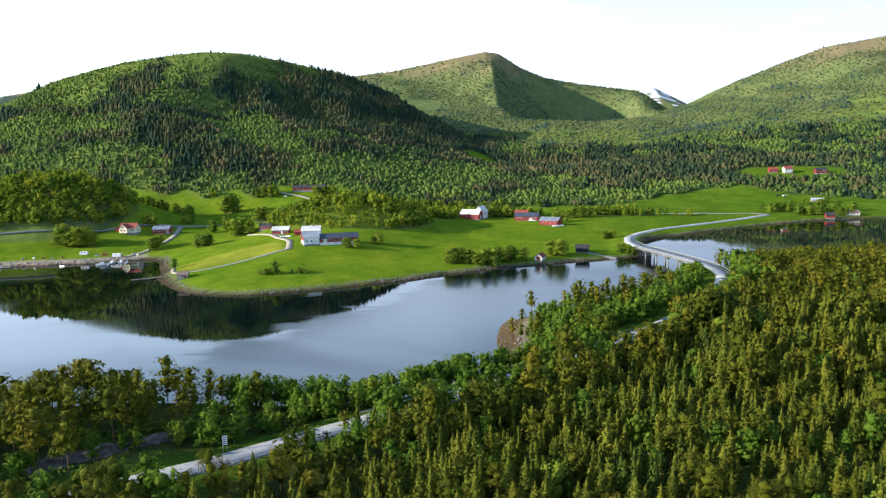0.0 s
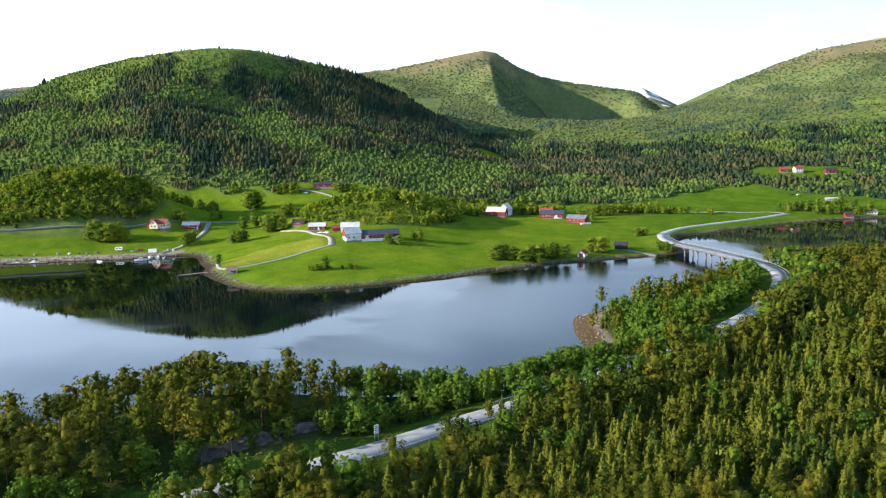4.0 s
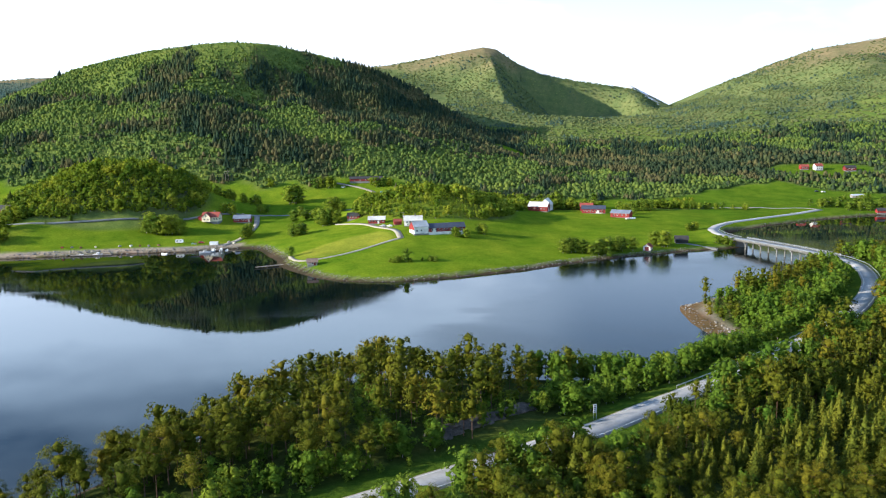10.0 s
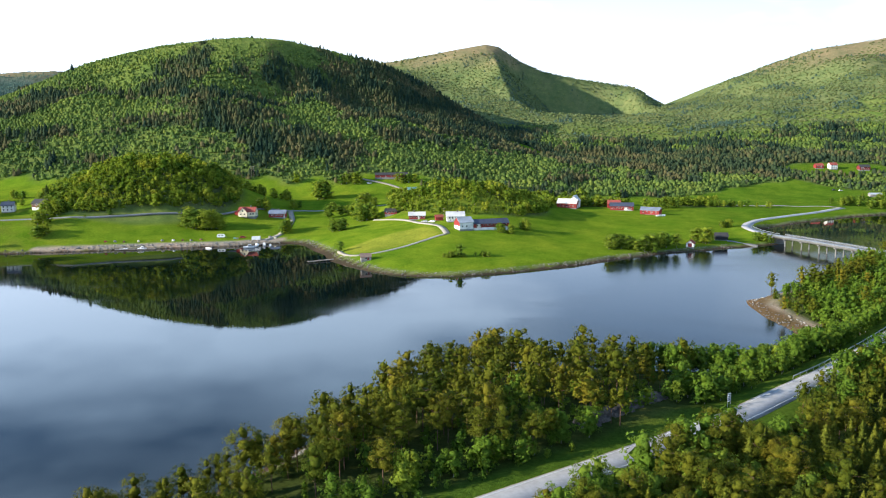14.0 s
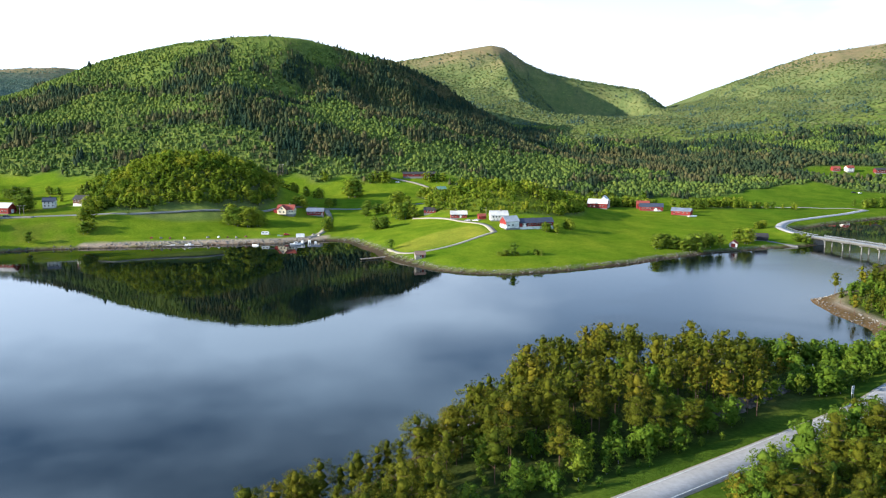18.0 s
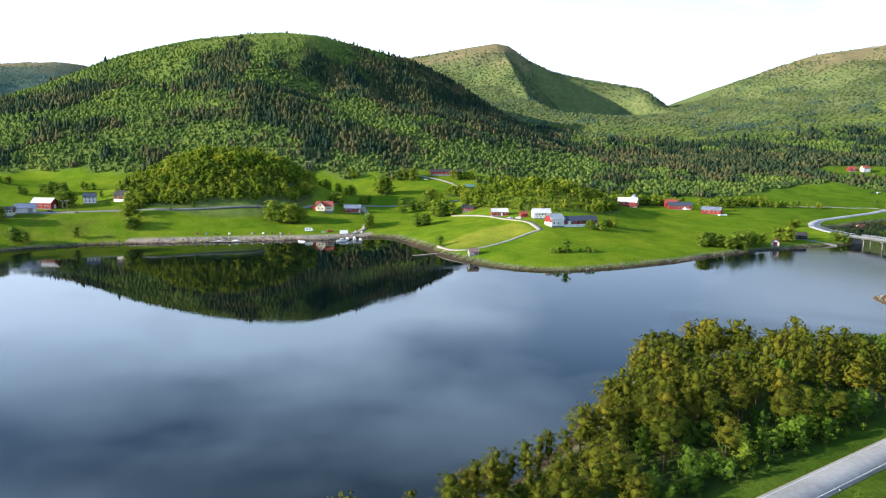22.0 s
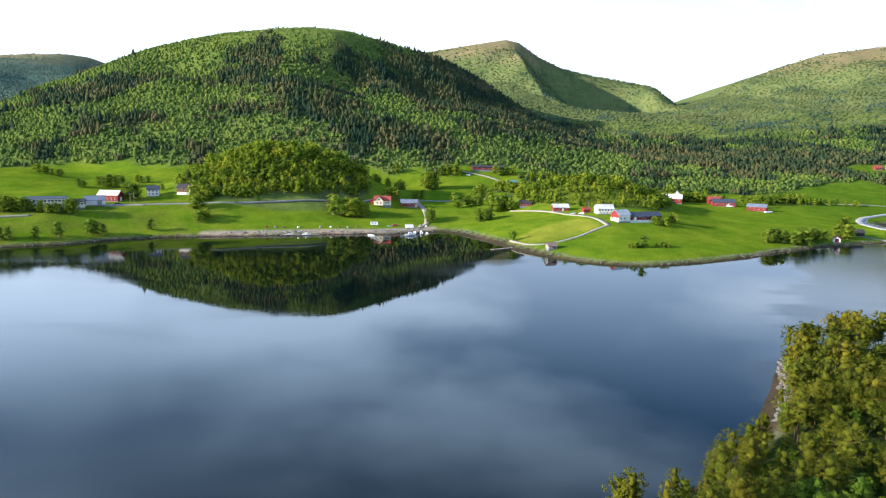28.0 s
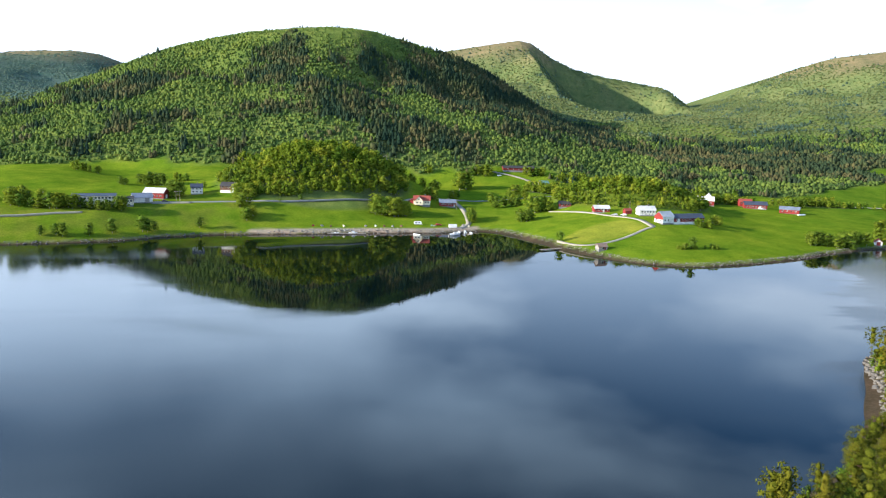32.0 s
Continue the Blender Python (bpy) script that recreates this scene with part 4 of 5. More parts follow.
PAINT = {
    "red": boards("red_boards", (0.27, 0.030, 0.026), (0.18, 0.022, 0.020)),
    "darkred": boards("dark_red_boards", (0.20, 0.028, 0.025), (0.13, 0.022, 0.02)),
    "white": boards("white_boards", (0.70, 0.69, 0.65), (0.58, 0.56, 0.52)),
    "cream": boards("cream_boards", (0.76, 0.68, 0.50), (0.66, 0.58, 0.42)),
    "brown": boards("brown_boards", (0.16, 0.075, 0.045), (0.10, 0.05, 0.032)),
    "grey": boards("weathered_boards", (0.34, 0.31, 0.28), (0.22, 0.20, 0.18)),
    "black": boards("tarred_boards", (0.030, 0.028, 0.030), (0.018, 0.018, 0.02)),
    "plaster": speckled("whitewashed_plaster", (0.78, 0.78, 0.74), (0.64, 0.63, 0.58), 2.0, 0.9, 0.01),
}
ROOF = {
    "metal": speckled("grey_roof_sheet", (0.42, 0.45, 0.47), (0.33, 0.35, 0.37), 0.8, 0.45),
    "light": speckled("pale_roof_sheet", (0.62, 0.61, 0.58), (0.50, 0.48, 0.45), 0.8, 0.5),
    "slate": speckled("blue_slate", (0.065, 0.075, 0.105), (0.04, 0.048, 0.07), 2.5, 0.55, 0.02),
    "tile": speckled("red_tiles", (0.32, 0.075, 0.05), (0.21, 0.05, 0.038), 2.5, 0.75, 0.03),
    "dark": speckled("dark_felt_roof", (0.055, 0.05, 0.05), (0.035, 0.033, 0.033), 2.0, 0.7),
    "bluegrey": speckled("blue_grey_roof", (0.20, 0.23, 0.29), (0.15, 0.17, 0.22), 1.2, 0.5),
    "rust": speckled("brown_roof_boards", (0.24, 0.17, 0.13), (0.16, 0.11, 0.09), 1.5, 0.8),
    "green": speckled("green_roof_sheet", (0.16, 0.30, 0.22), (0.12, 0.22, 0.17), 1.2, 0.5),
}
STONE = speckled("grey_rock", (0.20, 0.18, 0.16), (0.07, 0.065, 0.06), 1.3, 0.9, 0.08)
PALE_STONE = speckled("pale_stone", (0.36, 0.33, 0.29), (0.17, 0.155, 0.13), 1.5, 0.9, 0.05)
CONCRETE = speckled("concrete", (0.22, 0.22, 0.21), (0.14, 0.14, 0.135), 0.9, 0.85, 0.01)
GALV = speckled("galvanised_steel", (0.52, 0.53, 0.54), (0.42, 0.43, 0.44), 3.0, 0.4, metal=0.7)
TIMBER = speckled("grey_timber", (0.30, 0.25, 0.20), (0.19, 0.16, 0.13), 3.0, 0.85)
WHITE = speckled("white_gloss_paint", (0.82, 0.82, 0.80), (0.74, 0.74, 0.72), 2.0, 0.4)
GLASS = material("window_glass", (0.02, 0.025, 0.03), 0.06)
GLASS.node_tree.nodes["Principled BSDF"].inputs["Specular IOR Level"].default_value = 0.8
RUBBER = material("rubber", (0.02, 0.02, 0.02), 0.8)


def pane(parent, x, y, z, w, h, face):
    """A window with its frame standing proud of the wall and a glass pane; face: the wall's outward axis."""
    ax, s = face
    t = 0.07
    def at(w2, h2, d0, d1):
        d0, d1 = sorted((d0 * s, d1 * s))
        return (x - w2, x + w2, y + d0, y + d1, z - h2, z + h2) if ax == "y" else (x + d0, x + d1, y - w2, y + w2, z - h2, z + h2)
    fr = part("window", block(at(w / 2 + 0.05, h / 2 + 0.05, -0.02, t)), WHITE, parent, "white window frame")
    part("pane", block(at(w / 2 - 0.02, h / 2 - 0.02, t - 0.04, t + 0.015)), GLASS, fr)


def gabled(root, w, l, eave, rise, wall, roof, base="stone", wins=(), doors=(), chimney=None, over=0.45, gable=None, thick=0.22, foot=0.3):
    """A house body: length l along x, width w along y, with gables at both ends of x."""
    hw, hl = w / 2, l / 2
    part("foundation", block((-hl + 0.05, hl - 0.05, -hw + 0.05, hw - 0.05, -1.6, foot)), PAINT[base] if base in PAINT else CONCRETE, root)
    out = [(-hw, foot), (hw, foot), (hw, eave), (0, eave + rise), (-hw, eave)]
    tmp = prism(out, -hl, hl)
    tmp.transform(Matrix.Rotation(radians(90), 4, "Z"))
    part("wall", tmp, PAINT[wall], root)
    if gable:
        for s in (-1, 1):
            g = prism([(-hw + 0.02, eave * 0.55), (hw - 0.02, eave * 0.55), (hw - 0.02, eave), (0, eave + rise - 0.03), (-hw + 0.02, eave)], 0, 0.06)
            g.transform(Matrix.Rotation(radians(90), 4, "Z"))
            g.transform(Matrix.Translation((s * hl + (0.06 if s > 0 else 0.0), 0, 0)))
            part("gable_cladding", g, PAINT[gable], root, "painted gable boards")
    k = rise / hw
    for s in (-1, 1):
        bm = bmesh.new()
        e, o = hl + over, hw + over
        pts = [(-e, 0, eave + rise + 0.02), (e, 0, eave + rise + 0.02), (e, s * o, eave - over * k + 0.02), (-e, s * o, eave - over * k + 0.02)]
        lo = [bm.verts.new(p) for p in pts]
        hi = [bm.verts.new((p[0], p[1], p[2] + thick)) for p in pts]
        bm.faces.new(lo[::-1])
        bm.faces.new(hi)
        for i in range(4):
            bm.faces.new((lo[i], lo[(i + 1) % 4], hi[(i + 1) % 4], hi[i]))
        bmesh.ops.recalc_face_normals(bm, faces=bm.faces[:])
        part("roof_slope", bm, ROOF[roof], root)
    part("ridge_cap", block((-hl - over, hl + over, -0.14, 0.14, eave + rise + thick - 0.04, eave + rise + thick + 0.07)), ROOF[roof], root)
    for side, off, z, ww, hh in wins:
        if side in "sn":
            pane(root, off, -hw if side == "s" else hw, z, ww, hh, ("y", -1 if side == "s" else 1))
        else:
            pane(root, -hl if side == "w" else hl, off, z, ww, hh, ("x", -1 if side == "w" else 1))
    for side, off, ww, hh, mat in doors:
        s = -1 if side in "sw" else 1
        if side in "sn":
            part("door", block((off - ww / 2, off + ww / 2, s * hw - 0.03, s * hw + 0.06, foot - 0.2, foot + hh)), PAINT[mat], root)
        else:
            part("door", block((s * hl - 0.03, s * hl + 0.06, off - ww / 2, off + ww / 2, foot - 0.2, foot + hh)), PAINT[mat], root)
    if chimney is not None:
        top = eave + rise + 1.1
        ch = part("chimney", block((chimney - 0.4, chimney + 0.4, -0.35, 0.35, eave + rise * 0.6, top)), STONE, root)
        part("chimney_cap", block((chimney - 0.5, chimney + 0.5, -0.45, 0.45, top, top + 0.12)), CONCRETE, ch)


def row(side, n, l, z, w=1.0, h=1.2):
    return [(side, (i - (n - 1) / 2) * l / n, z, w, h) for i in range(n)]


def house(name, label, x, y, turn, w, l, eave, rise, wall, roof, group="", **kw):
    root = thing(name, label, "building", seat(x, y, turn), group)
    gabled(root, w, l, eave, rise, wall, roof, **kw)
    return root


# ---------- road and bridge ----------
def smooth_line(line, step=2.0):
    """The line sampled evenly, with its corners rounded off."""
    p = np.array(line, float)
    d = np.concatenate([[0], np.cumsum(np.hypot(*np.diff(p[:, :2], axis=0).T))])
    s = np.arange(0, d[-1], step)
    q = np.stack([np.interp(s, d, p[:, i]) for i in range(p.shape[1])], -1)
    for _ in range(10):
        q[1:-1] = (q[:-2] + 2 * q[1:-1] + q[2:]) / 4
    return q


def ribbon(q, a, b, up, thick):
    """A slab along q between the side offsets a and b (left positive)."""
    t = np.gradient(q[:, :2], axis=0)
    t /= np.linalg.norm(t, axis=1, keepdims=True)
    nrm = np.stack([-t[:, 1], t[:, 0]], -1)
    rows = []
    for off, dz in ((a, up), (b, up), (b, up - thick), (a, up - thick)):
        rows.append(np.concatenate([q[:, :2] + nrm * off, q[:, 2:3] + dz], 1))
    n = len(q)
    v = np.concatenate(rows)
    i = np.arange(n - 1)
    f = [np.stack([k * n + i, k * n + i + 1, ((k + 1) % 4) * n + i + 1, ((k + 1) % 4) * n + i], -1) for k in range(4)]
    ends = np.array([[0, n, 2 * n, 3 * n], [n - 1, 4 * n - 1, 3 * n - 1, 2 * n - 1]])
    return v, np.concatenate(f + [ends])


def put_raw(name, v, f, mat, parent=None, label=""):
    me = raw_mesh(name, v, f)
    me.materials.append(mat)
    ob = new(name, me)
    if parent:
        ob.parent = parent
    return tagged(ob, label)


ASPHALT = speckled("worn_asphalt", (0.36, 0.355, 0.35), (0.28, 0.275, 0.27), 0.8, 0.8, 0.01, wide=0.05)
LINE = speckled("road_paint", (0.72, 0.72, 0.70), (0.55, 0.55, 0.53), 2.0, 0.6)
GRAVEL = speckled("track_gravel", (0.34, 0.31, 0.25), (0.25, 0.22, 0.17), 1.5, 0.95, 0.04)
way = smooth_line(ROAD)
LANE = speckled("old_lane_asphalt", (0.26, 0.26, 0.26), (0.19, 0.19, 0.19), 0.8, 0.9, 0.01, wide=0.05)
for line, wide in TRACKS:
    q = smooth_line([(*p, 0) for p in line])
    q[:, 2] = np.maximum.reduce([height(q[:, 0] + a, q[:, 1] + b) for a, b in ((0, 0), (wide * 0.3, 0), (-wide * 0.3, 0), (0, wide * 0.3), (0, -wide * 0.3))]) + 0.12
    for _ in range(6):
        q[1:-1, 2] = (q[:-2, 2] + 2 * q[1:-1, 2] + q[2:, 2]) / 4
    lane = len(line) > 9
    tagged(put_raw("lane" if lane else "farm_track", *ribbon(q, wide / 2, -wide / 2, 0.05, 1.2), LANE if lane else GRAVEL), "narrow grey asphalt lane along the fields" if lane else "pale gravel farm track across the meadow", "lane" if lane else "track", kind="structure")
road = put_raw("road", *ribbon(way, 3.3, -3.3, 0.02, 0.5), ASPHALT)
tagged(road, "worn grey two-lane asphalt country road", "road", kind="structure")
for off in (2.9, -2.9):
    put_raw("edge_line", *ribbon(way, off + 0.07, off - 0.07, 0.026, 0.01), LINE, road, "white edge line")
shoulder = put_raw("road_shoulder", *ribbon(way, 3.8, -3.8, -0.12, 0.5), GRAVEL)
tagged(shoulder, "pale gravel shoulder beside the asphalt", "road shoulder", kind="structure")


def rail(q, off, name="guardrail", label="galvanised steel guardrail on posts along the road", step=2):
    """A guardrail beam on posts beside the road."""
    root = tagged(new(name), label, "guardrail")
    put_raw("rail_beam", *ribbon(q, off + 0.05, off - 0.05, 0.72, 0.30), GALV, root)
    t = np.gradient(q[:, :2], axis=0)
    t /= np.linalg.norm(t, axis=1, keepdims=True)
    post = block((-0.07, 0.07, -0.05, 0.05, -0.4, 0.66))
    me = bpy.data.meshes.new("rail_post")
    post.to_mesh(me)
    post.free()
    me.materials.append(GALV)
    for k in range(0, len(q), step):
        ob = new("rail_post", me)
        ob.parent = root
        ob.location = (q[k, 0] - t[k, 1] * off, q[k, 1] + t[k, 0] * off, q[k, 2])
    return root


def stretch(y0, y1):
    return way[(way[:, 1] > y0) & (way[:, 1] < y1)]


rail(stretch(180, 262), 4.2)
rail(stretch(300, 398), -4.2)
rail(stretch(486, 590), -4.2, step=3)


def bridge():
    q = stretch(394, 482)
    root = tagged(new("road_bridge"), "low concrete beam bridge with steel railings over the narrows", "bridge")
    put_raw("deck", *ribbon(q, 4.7, -4.7, 0.0, 0.45), CONCRETE, root)
    for off in (2.9, -2.9):
        put_raw("girder", *ribbon(q, off + 0.35, off - 0.35, -0.42, 0.8), CONCRETE, root)
    for off in (4.55, -4.55):
        put_raw("kerb", *ribbon(q, off + 0.2, off - 0.2, 0.30, 0.32), CONCRETE, root)
        put_raw("rail_beam", *ribbon(q, off + 0.06, off - 0.06, 0.78, 0.30), GALV, root, "steel parapet beam")
        put_raw("hand_rail", *ribbon(q, off + 0.04, off - 0.04, 1.12, 0.08), GALV, root)
    t = np.gradient(q[:, :2], axis=0)
    t /= np.linalg.norm(t, axis=1, keepdims=True)
    pm = block((-0.06, 0.06, -0.06, 0.06, 0.0, 1.1))
    me = bpy.data.meshes.new("parapet_post")
    pm.to_mesh(me)
    pm.free()
    me.materials.append(GALV)
    for k in range(len(q)):
        for off in (4.55, -4.55):
            ob = new("parapet_post", me)
            ob.parent = root
            ob.location = (q[k, 0] - t[k, 1] * off, q[k, 1] + t[k, 0] * off, q[k, 2])
    for y in (412, 426, 440, 455, 470):
        k = int(np.argmin(np.abs(q[:, 1] - y)))
        c, ang = q[k], math.atan2(t[k, 1], t[k, 0])
        m = Matrix.Translation((c[0], c[1], 0)) @ Matrix.Rotation(ang, 4, "Z")
        cap = block((-0.6, 0.6, -3.9, 3.9, c[2] - 1.9, c[2] - 1.2))
        cap.transform(m)
        pier = part("pier", cap, CONCRETE, root)
        for off in (-2.7, 2.7):
            col = tube(0.42, 0.40, c[2] + 2.0, 10, -4.0)
            col.transform(m @ Matrix.Translation((0, off, 0)))
            part("column", col, CONCRETE, pier)
    for y, s in ((396, 1), (480, -1)):
        k = int(np.argmin(np.abs(q[:, 1] - y)))
        ab = block((-2.5, 2.5, -5.0, 5.0, -2.0, q[k, 2] - 0.46))
        ab.transform(Matrix.Translation((q[k, 0], q[k, 1] - 3 * s, 0)) @ Matrix.Rotation(math.atan2(t[k, 1], t[k, 0]), 4, "Z"))
        part("abutment", ab, CONCRETE, root)


bridge()


def road_sign():
    root = thing("road_sign", "tall pale road sign board on two grey posts", "sign", seat(-50.3, 162.5, 30))
    for x in (-0.45, 0.45):
        p = tube(0.06, 0.06, 4.0)
        p.transform(Matrix.Translation((x, 0, -0.4)))
        part("post", p, GALV, root)
    b = part("board", block((-0.55, 0.55, -0.05, 0.03, 1.55, 3.65), bevel=0.02), WHITE, root)
    dark = material("sign_ink", (0.05, 0.05, 0.06), 0.6)
    for z in (3.3, 2.85, 2.4, 1.95):
        part("bar", block((-0.4, 0.3, -0.065, -0.048, z - 0.1, z + 0.1)), dark, b)


road_sign()
for k in range(6, len(way), 13):
    if 95 < way[k, 1] < 240:
        a = math.atan2(way[k + 1, 1] - way[k, 1], way[k + 1, 0] - way[k, 0])
        x, y = way[k, 0] + 4.4 * math.sin(a), way[k, 1] - 4.4 * math.cos(a)
        root = thing("marker_post", "slim dark roadside marker post with a white band", "marker post", Matrix.Translation((x, y, way[k, 2] - 0.15)), "roadside marker posts")
        part("stake", block((-0.06, 0.06, -0.04, 0.04, -0.3, 1.15)), RUBBER, root)
        part("reflector", block((-0.07, 0.07, -0.05, 0.05, 0.75, 0.95)), WHITE, root)


# ---------- farm on the meadow ----------
def barn():
    root = thing("barn", "large red and white barn with a grey sheet roof", "barn", seat(-101.8, 477.5, 24, 0.1))
    gabled(root, 8.4, 9.8, 4.7, 3.0, "plaster", "metal", gable="red", wins=[("w", -2.0, 2.0, 1.0, 1.1), ("w", 2.0, 2.0, 1.0, 1.1), ("s", 0, 2.2, 1.0, 1.1), ("s", -3, 2.2, 1.0, 1.1)], doors=[("s", 3.2, 2.6, 2.8, "white")])
    wing = thing("barn_wing", "long red cowshed with dark slate roof and white windows", "barn", seat(-101.8, 477.5, 15, 0.1) @ Matrix.Translation((17.8, 0.3, -0.3)))
    gabled(wing, 7.6, 24, 3.6, 2.4, "red", "slate", wins=row("s", 9, 22, 2.5, 1.1, 1.0), doors=[("s", -8.6, 2.4, 2.3, "white")], base="plaster", foot=1.1)


barn()
house("farmhouse", "white two-storey wooden farmhouse with pale roof", -106.5, 503, 4, 7.5, 12, 4.0, 2.6, "white", "light", wins=row("s", 5, 10.5, 2.9) + row("s", 4, 10, 1.3, 0.8, 0.7) + row("w", 2, 5, 2.4), chimney=1.5, foot=0.5)
house("cottage", "red wooden cottage with a pale sheet roof beside the track", -133, 526, 2, 6.5, 11.5, 2.9, 2.0, "red", "light", wins=row("s", 5, 11, 2.0), doors=[("s", 1.2, 1.1, 2.0, "white")], chimney=-2)
house("shed", "small red wooden shed below the knoll", -117.5, 511, 12, 4, 5, 2.5, 1.3, "red", "tile", doors=[("s", 0, 1.4, 1.9, "darkred")])
house("cabin", "small dark red cabin with a dark roof among bushes", -153, 560, -5, 6, 9, 2.6, 1.8, "darkred", "dark", wins=row("s", 3, 7, 1.8), doors=[("w", 0, 1, 1.9, "red")])
def dwelling():
    """A cream house under red tiles with a broad cross gable to the water and a red lean end."""
    root = thing("dwelling", "cream house with red tile roof and broad front gable", "building", seat(-264.5, 577, -4))
    gabled(root, 8, 13, 3.9, 3.2, "cream", "tile", wins=row("e", 2, 5, 2.2) + [("s", 3.2, 2.3, 1.1, 1.2), ("s", 5.2, 2.3, 1.1, 1.2)], chimney=2.5)
    front = part("front_gable", prism([(-3.2, 0.3), (3.2, 0.3), (3.2, 3.9), (0, 7.0), (-3.2, 3.9)], -6.4, -1.0), PAINT["cream"], root)
    front.location.x = -2.2
    for s in (-1, 1):
        slab = prism([(0, 7.05), (s * 3.7, 3.45), (s * 3.7, 3.65), (0, 7.27)], -6.8, -0.6)
        part("gable_roof", slab, ROOF["tile"], root, "red tile roof of the front gable").location.x = -2.2
    for x, z in ((-3.6, 2.2), (-0.8, 2.2), (-2.2, 4.8)):
        pane(root, x, -6.4, z, 1.1, 1.2, ("y", -1))
    part("wall", block((-9.4, -6.52, -3.4, 3.0, -1.0, 3.6)), PAINT["red"], root, "red-painted end wing")
    part("roof_slope", prism([(-9.8, 3.55), (-6.52, 4.9), (-6.52, 5.1), (-9.8, 3.75)], -3.8, 3.4), ROOF["tile"], root)


dwelling()
house("roadside_house", "long red house with blue-grey roof and white trim by the lane", -243.5, 587, 2, 7, 13, 3.3, 2.2, "red", "bluegrey", wins=row("s", 6, 12, 2.2), doors=[("s", 5.4, 1.1, 2.0, "white")], chimney=0.5)
house("red_barn", "red barn with pale sheet roof at the field edge", -3, 654, -22, 9, 17, 4.4, 3.4, "red", "light", wins=row("s", 5, 14, 2.2) + row("e", 2, 5, 2.2), doors=[("e", 0, 2.4, 2.6, "white")])
house("white_barn", "white-gabled barn with a steep pale roof", 5, 664, 68, 8, 12, 6.0, 4.6, "white", "light", wins=row("w", 2, 4, 3.0))
house("long_stable", "long red stable with dark slate roof", 44, 652, -12, 8, 20, 3.8, 2.6, "red", "slate", wins=row("s", 7, 18, 2.2, 1.2, 1.1), doors=[("s", 3.2, 2.4, 2.4, "white")])
house("tiled_house", "house with orange-red tile roof behind the stable", 40, 664, -10, 7, 11, 4.4, 2.6, "red", "tile", wins=row("s", 4, 10, 3.4))
house("machine_shed", "red machine shed with blue-grey roof on the open meadow", 61, 621, -32, 8, 16, 3.8, 2.2, "red", "bluegrey", wins=row("s", 4, 14, 2.4), doors=[("s", -5, 3, 2.8, "darkred")])
house("boathouse", "weathered grey boathouse with a brown roof at the shore", -160.5, 417, 12, 4.8, 5.6, 2.2, 1.6, "grey", "rust", wins=row("s", 1, 4, 1.5), doors=[("s", 1.3, 1.2, 1.7, "darkred")], foot=0.6)
house("boathouse", "small white boathouse with an orange tile roof over the water's edge", 41, 461.5, 62, 4.6, 6, 2.5, 1.7, "white", "tile", doors=[("w", 0, 2.4, 2.2, "darkred")], foot=0.4)
house("boat_shed", "black tarred boat shed with dark roof above the slipway", 69, 485, -10, 6, 8, 2.6, 2.0, "black", "dark", doors=[("e", 0, 2.6, 2.2, "black")])
house("hill_house", "white house with a red tile roof in a hillside clearing", 341, 868, 5, 7, 8.5, 4.6, 2.4, "white", "tile", wins=row("s", 3, 7.5, 3.6) + row("s", 3, 7.5, 1.6), chimney=1)
house("hill_barn", "red barn in the hillside clearing", 327, 872, 0, 6, 9, 3.2, 2.2, "red", "tile", wins=row("s", 3, 7, 1.9))
house("hill_cottage", "dark red cottage in the hillside clearing", 374, 862, 0, 7, 12, 3.6, 2.2, "darkred", "dark", wins=row("s", 4, 10, 2.2))
house("low_shed", "long low grey shed beside the far fields", 326, 752, -6, 6, 12, 2.2, 1.2, "grey", "metal", wins=row("s", 3, 8, 1.4), doors=[("s", 4.5, 1.6, 1.8, "darkred")])
house("bay_boathouse", "red boathouse at the head of the inner bay", 296, 657.5, -5, 5, 7, 2.4, 1.8, "red", "dark", doors=[("s", 0, 2.0, 1.9, "darkred")])
house("bay_house", "cream house with brown roof by the inner bay", 318, 667, -5, 6, 11, 2.4, 1.6, "cream", "rust", wins=row("s", 4, 10, 1.7))
house("school_block", "long two-storey cream school building with a low dark roof", -487.5, 493.5, 17, 13, 27, 6.2, 1.1, "cream", "slate", wins=row("s", 12, 26, 5.0, 1.5, 1.2) + row("s", 12, 26, 2.2, 1.5, 1.2) + row("w", 4, 11, 5.0, 1.5, 1.2), foot=0.8)
house("school_wing", "cream and brown school wing with a low dark roof", -469.5, 500.5, 17, 11, 10, 4.6, 1.5, "cream", "dark", gable="brown", wins=row("s", 5, 9, 3.4, 1.3, 1.1), foot=0.7)
house("grey_hall", "pale grey sheet-clad hall with a blue-grey roof beside the school", -463, 514, 25, 9, 13, 3.6, 2.6, "white", "bluegrey", doors=[("s", 3, 3, 3, "grey")])
house("red_barn", "red barn with pale pinkish roof and a white end door", -459.5, 535, -10, 9, 15.5, 4.4, 3.0, "red", "light", wins=row("s", 5, 14, 2.0), doors=[("e", 0, 2.6, 2.6, "white")])
house("white_house", "white two-storey house with dark slate roof among lawns", -435.5, 555, 14, 7, 8.5, 5.0, 2.4, "white", "slate", wins=row("s", 3, 8, 4.0) + row("s", 3, 8, 1.8) + row("w", 2, 5, 4.0), chimney=0.5)
house("brown_house", "brown timber house with dark roof by the wooded knoll", -411.5, 556, -14, 8, 11, 4.0, 2.6, "brown", "dark", wins=row("s", 4, 10, 3.0), doors=[("s", 5, 1.2, 2.0, "white")], base="plaster", foot=0.9)
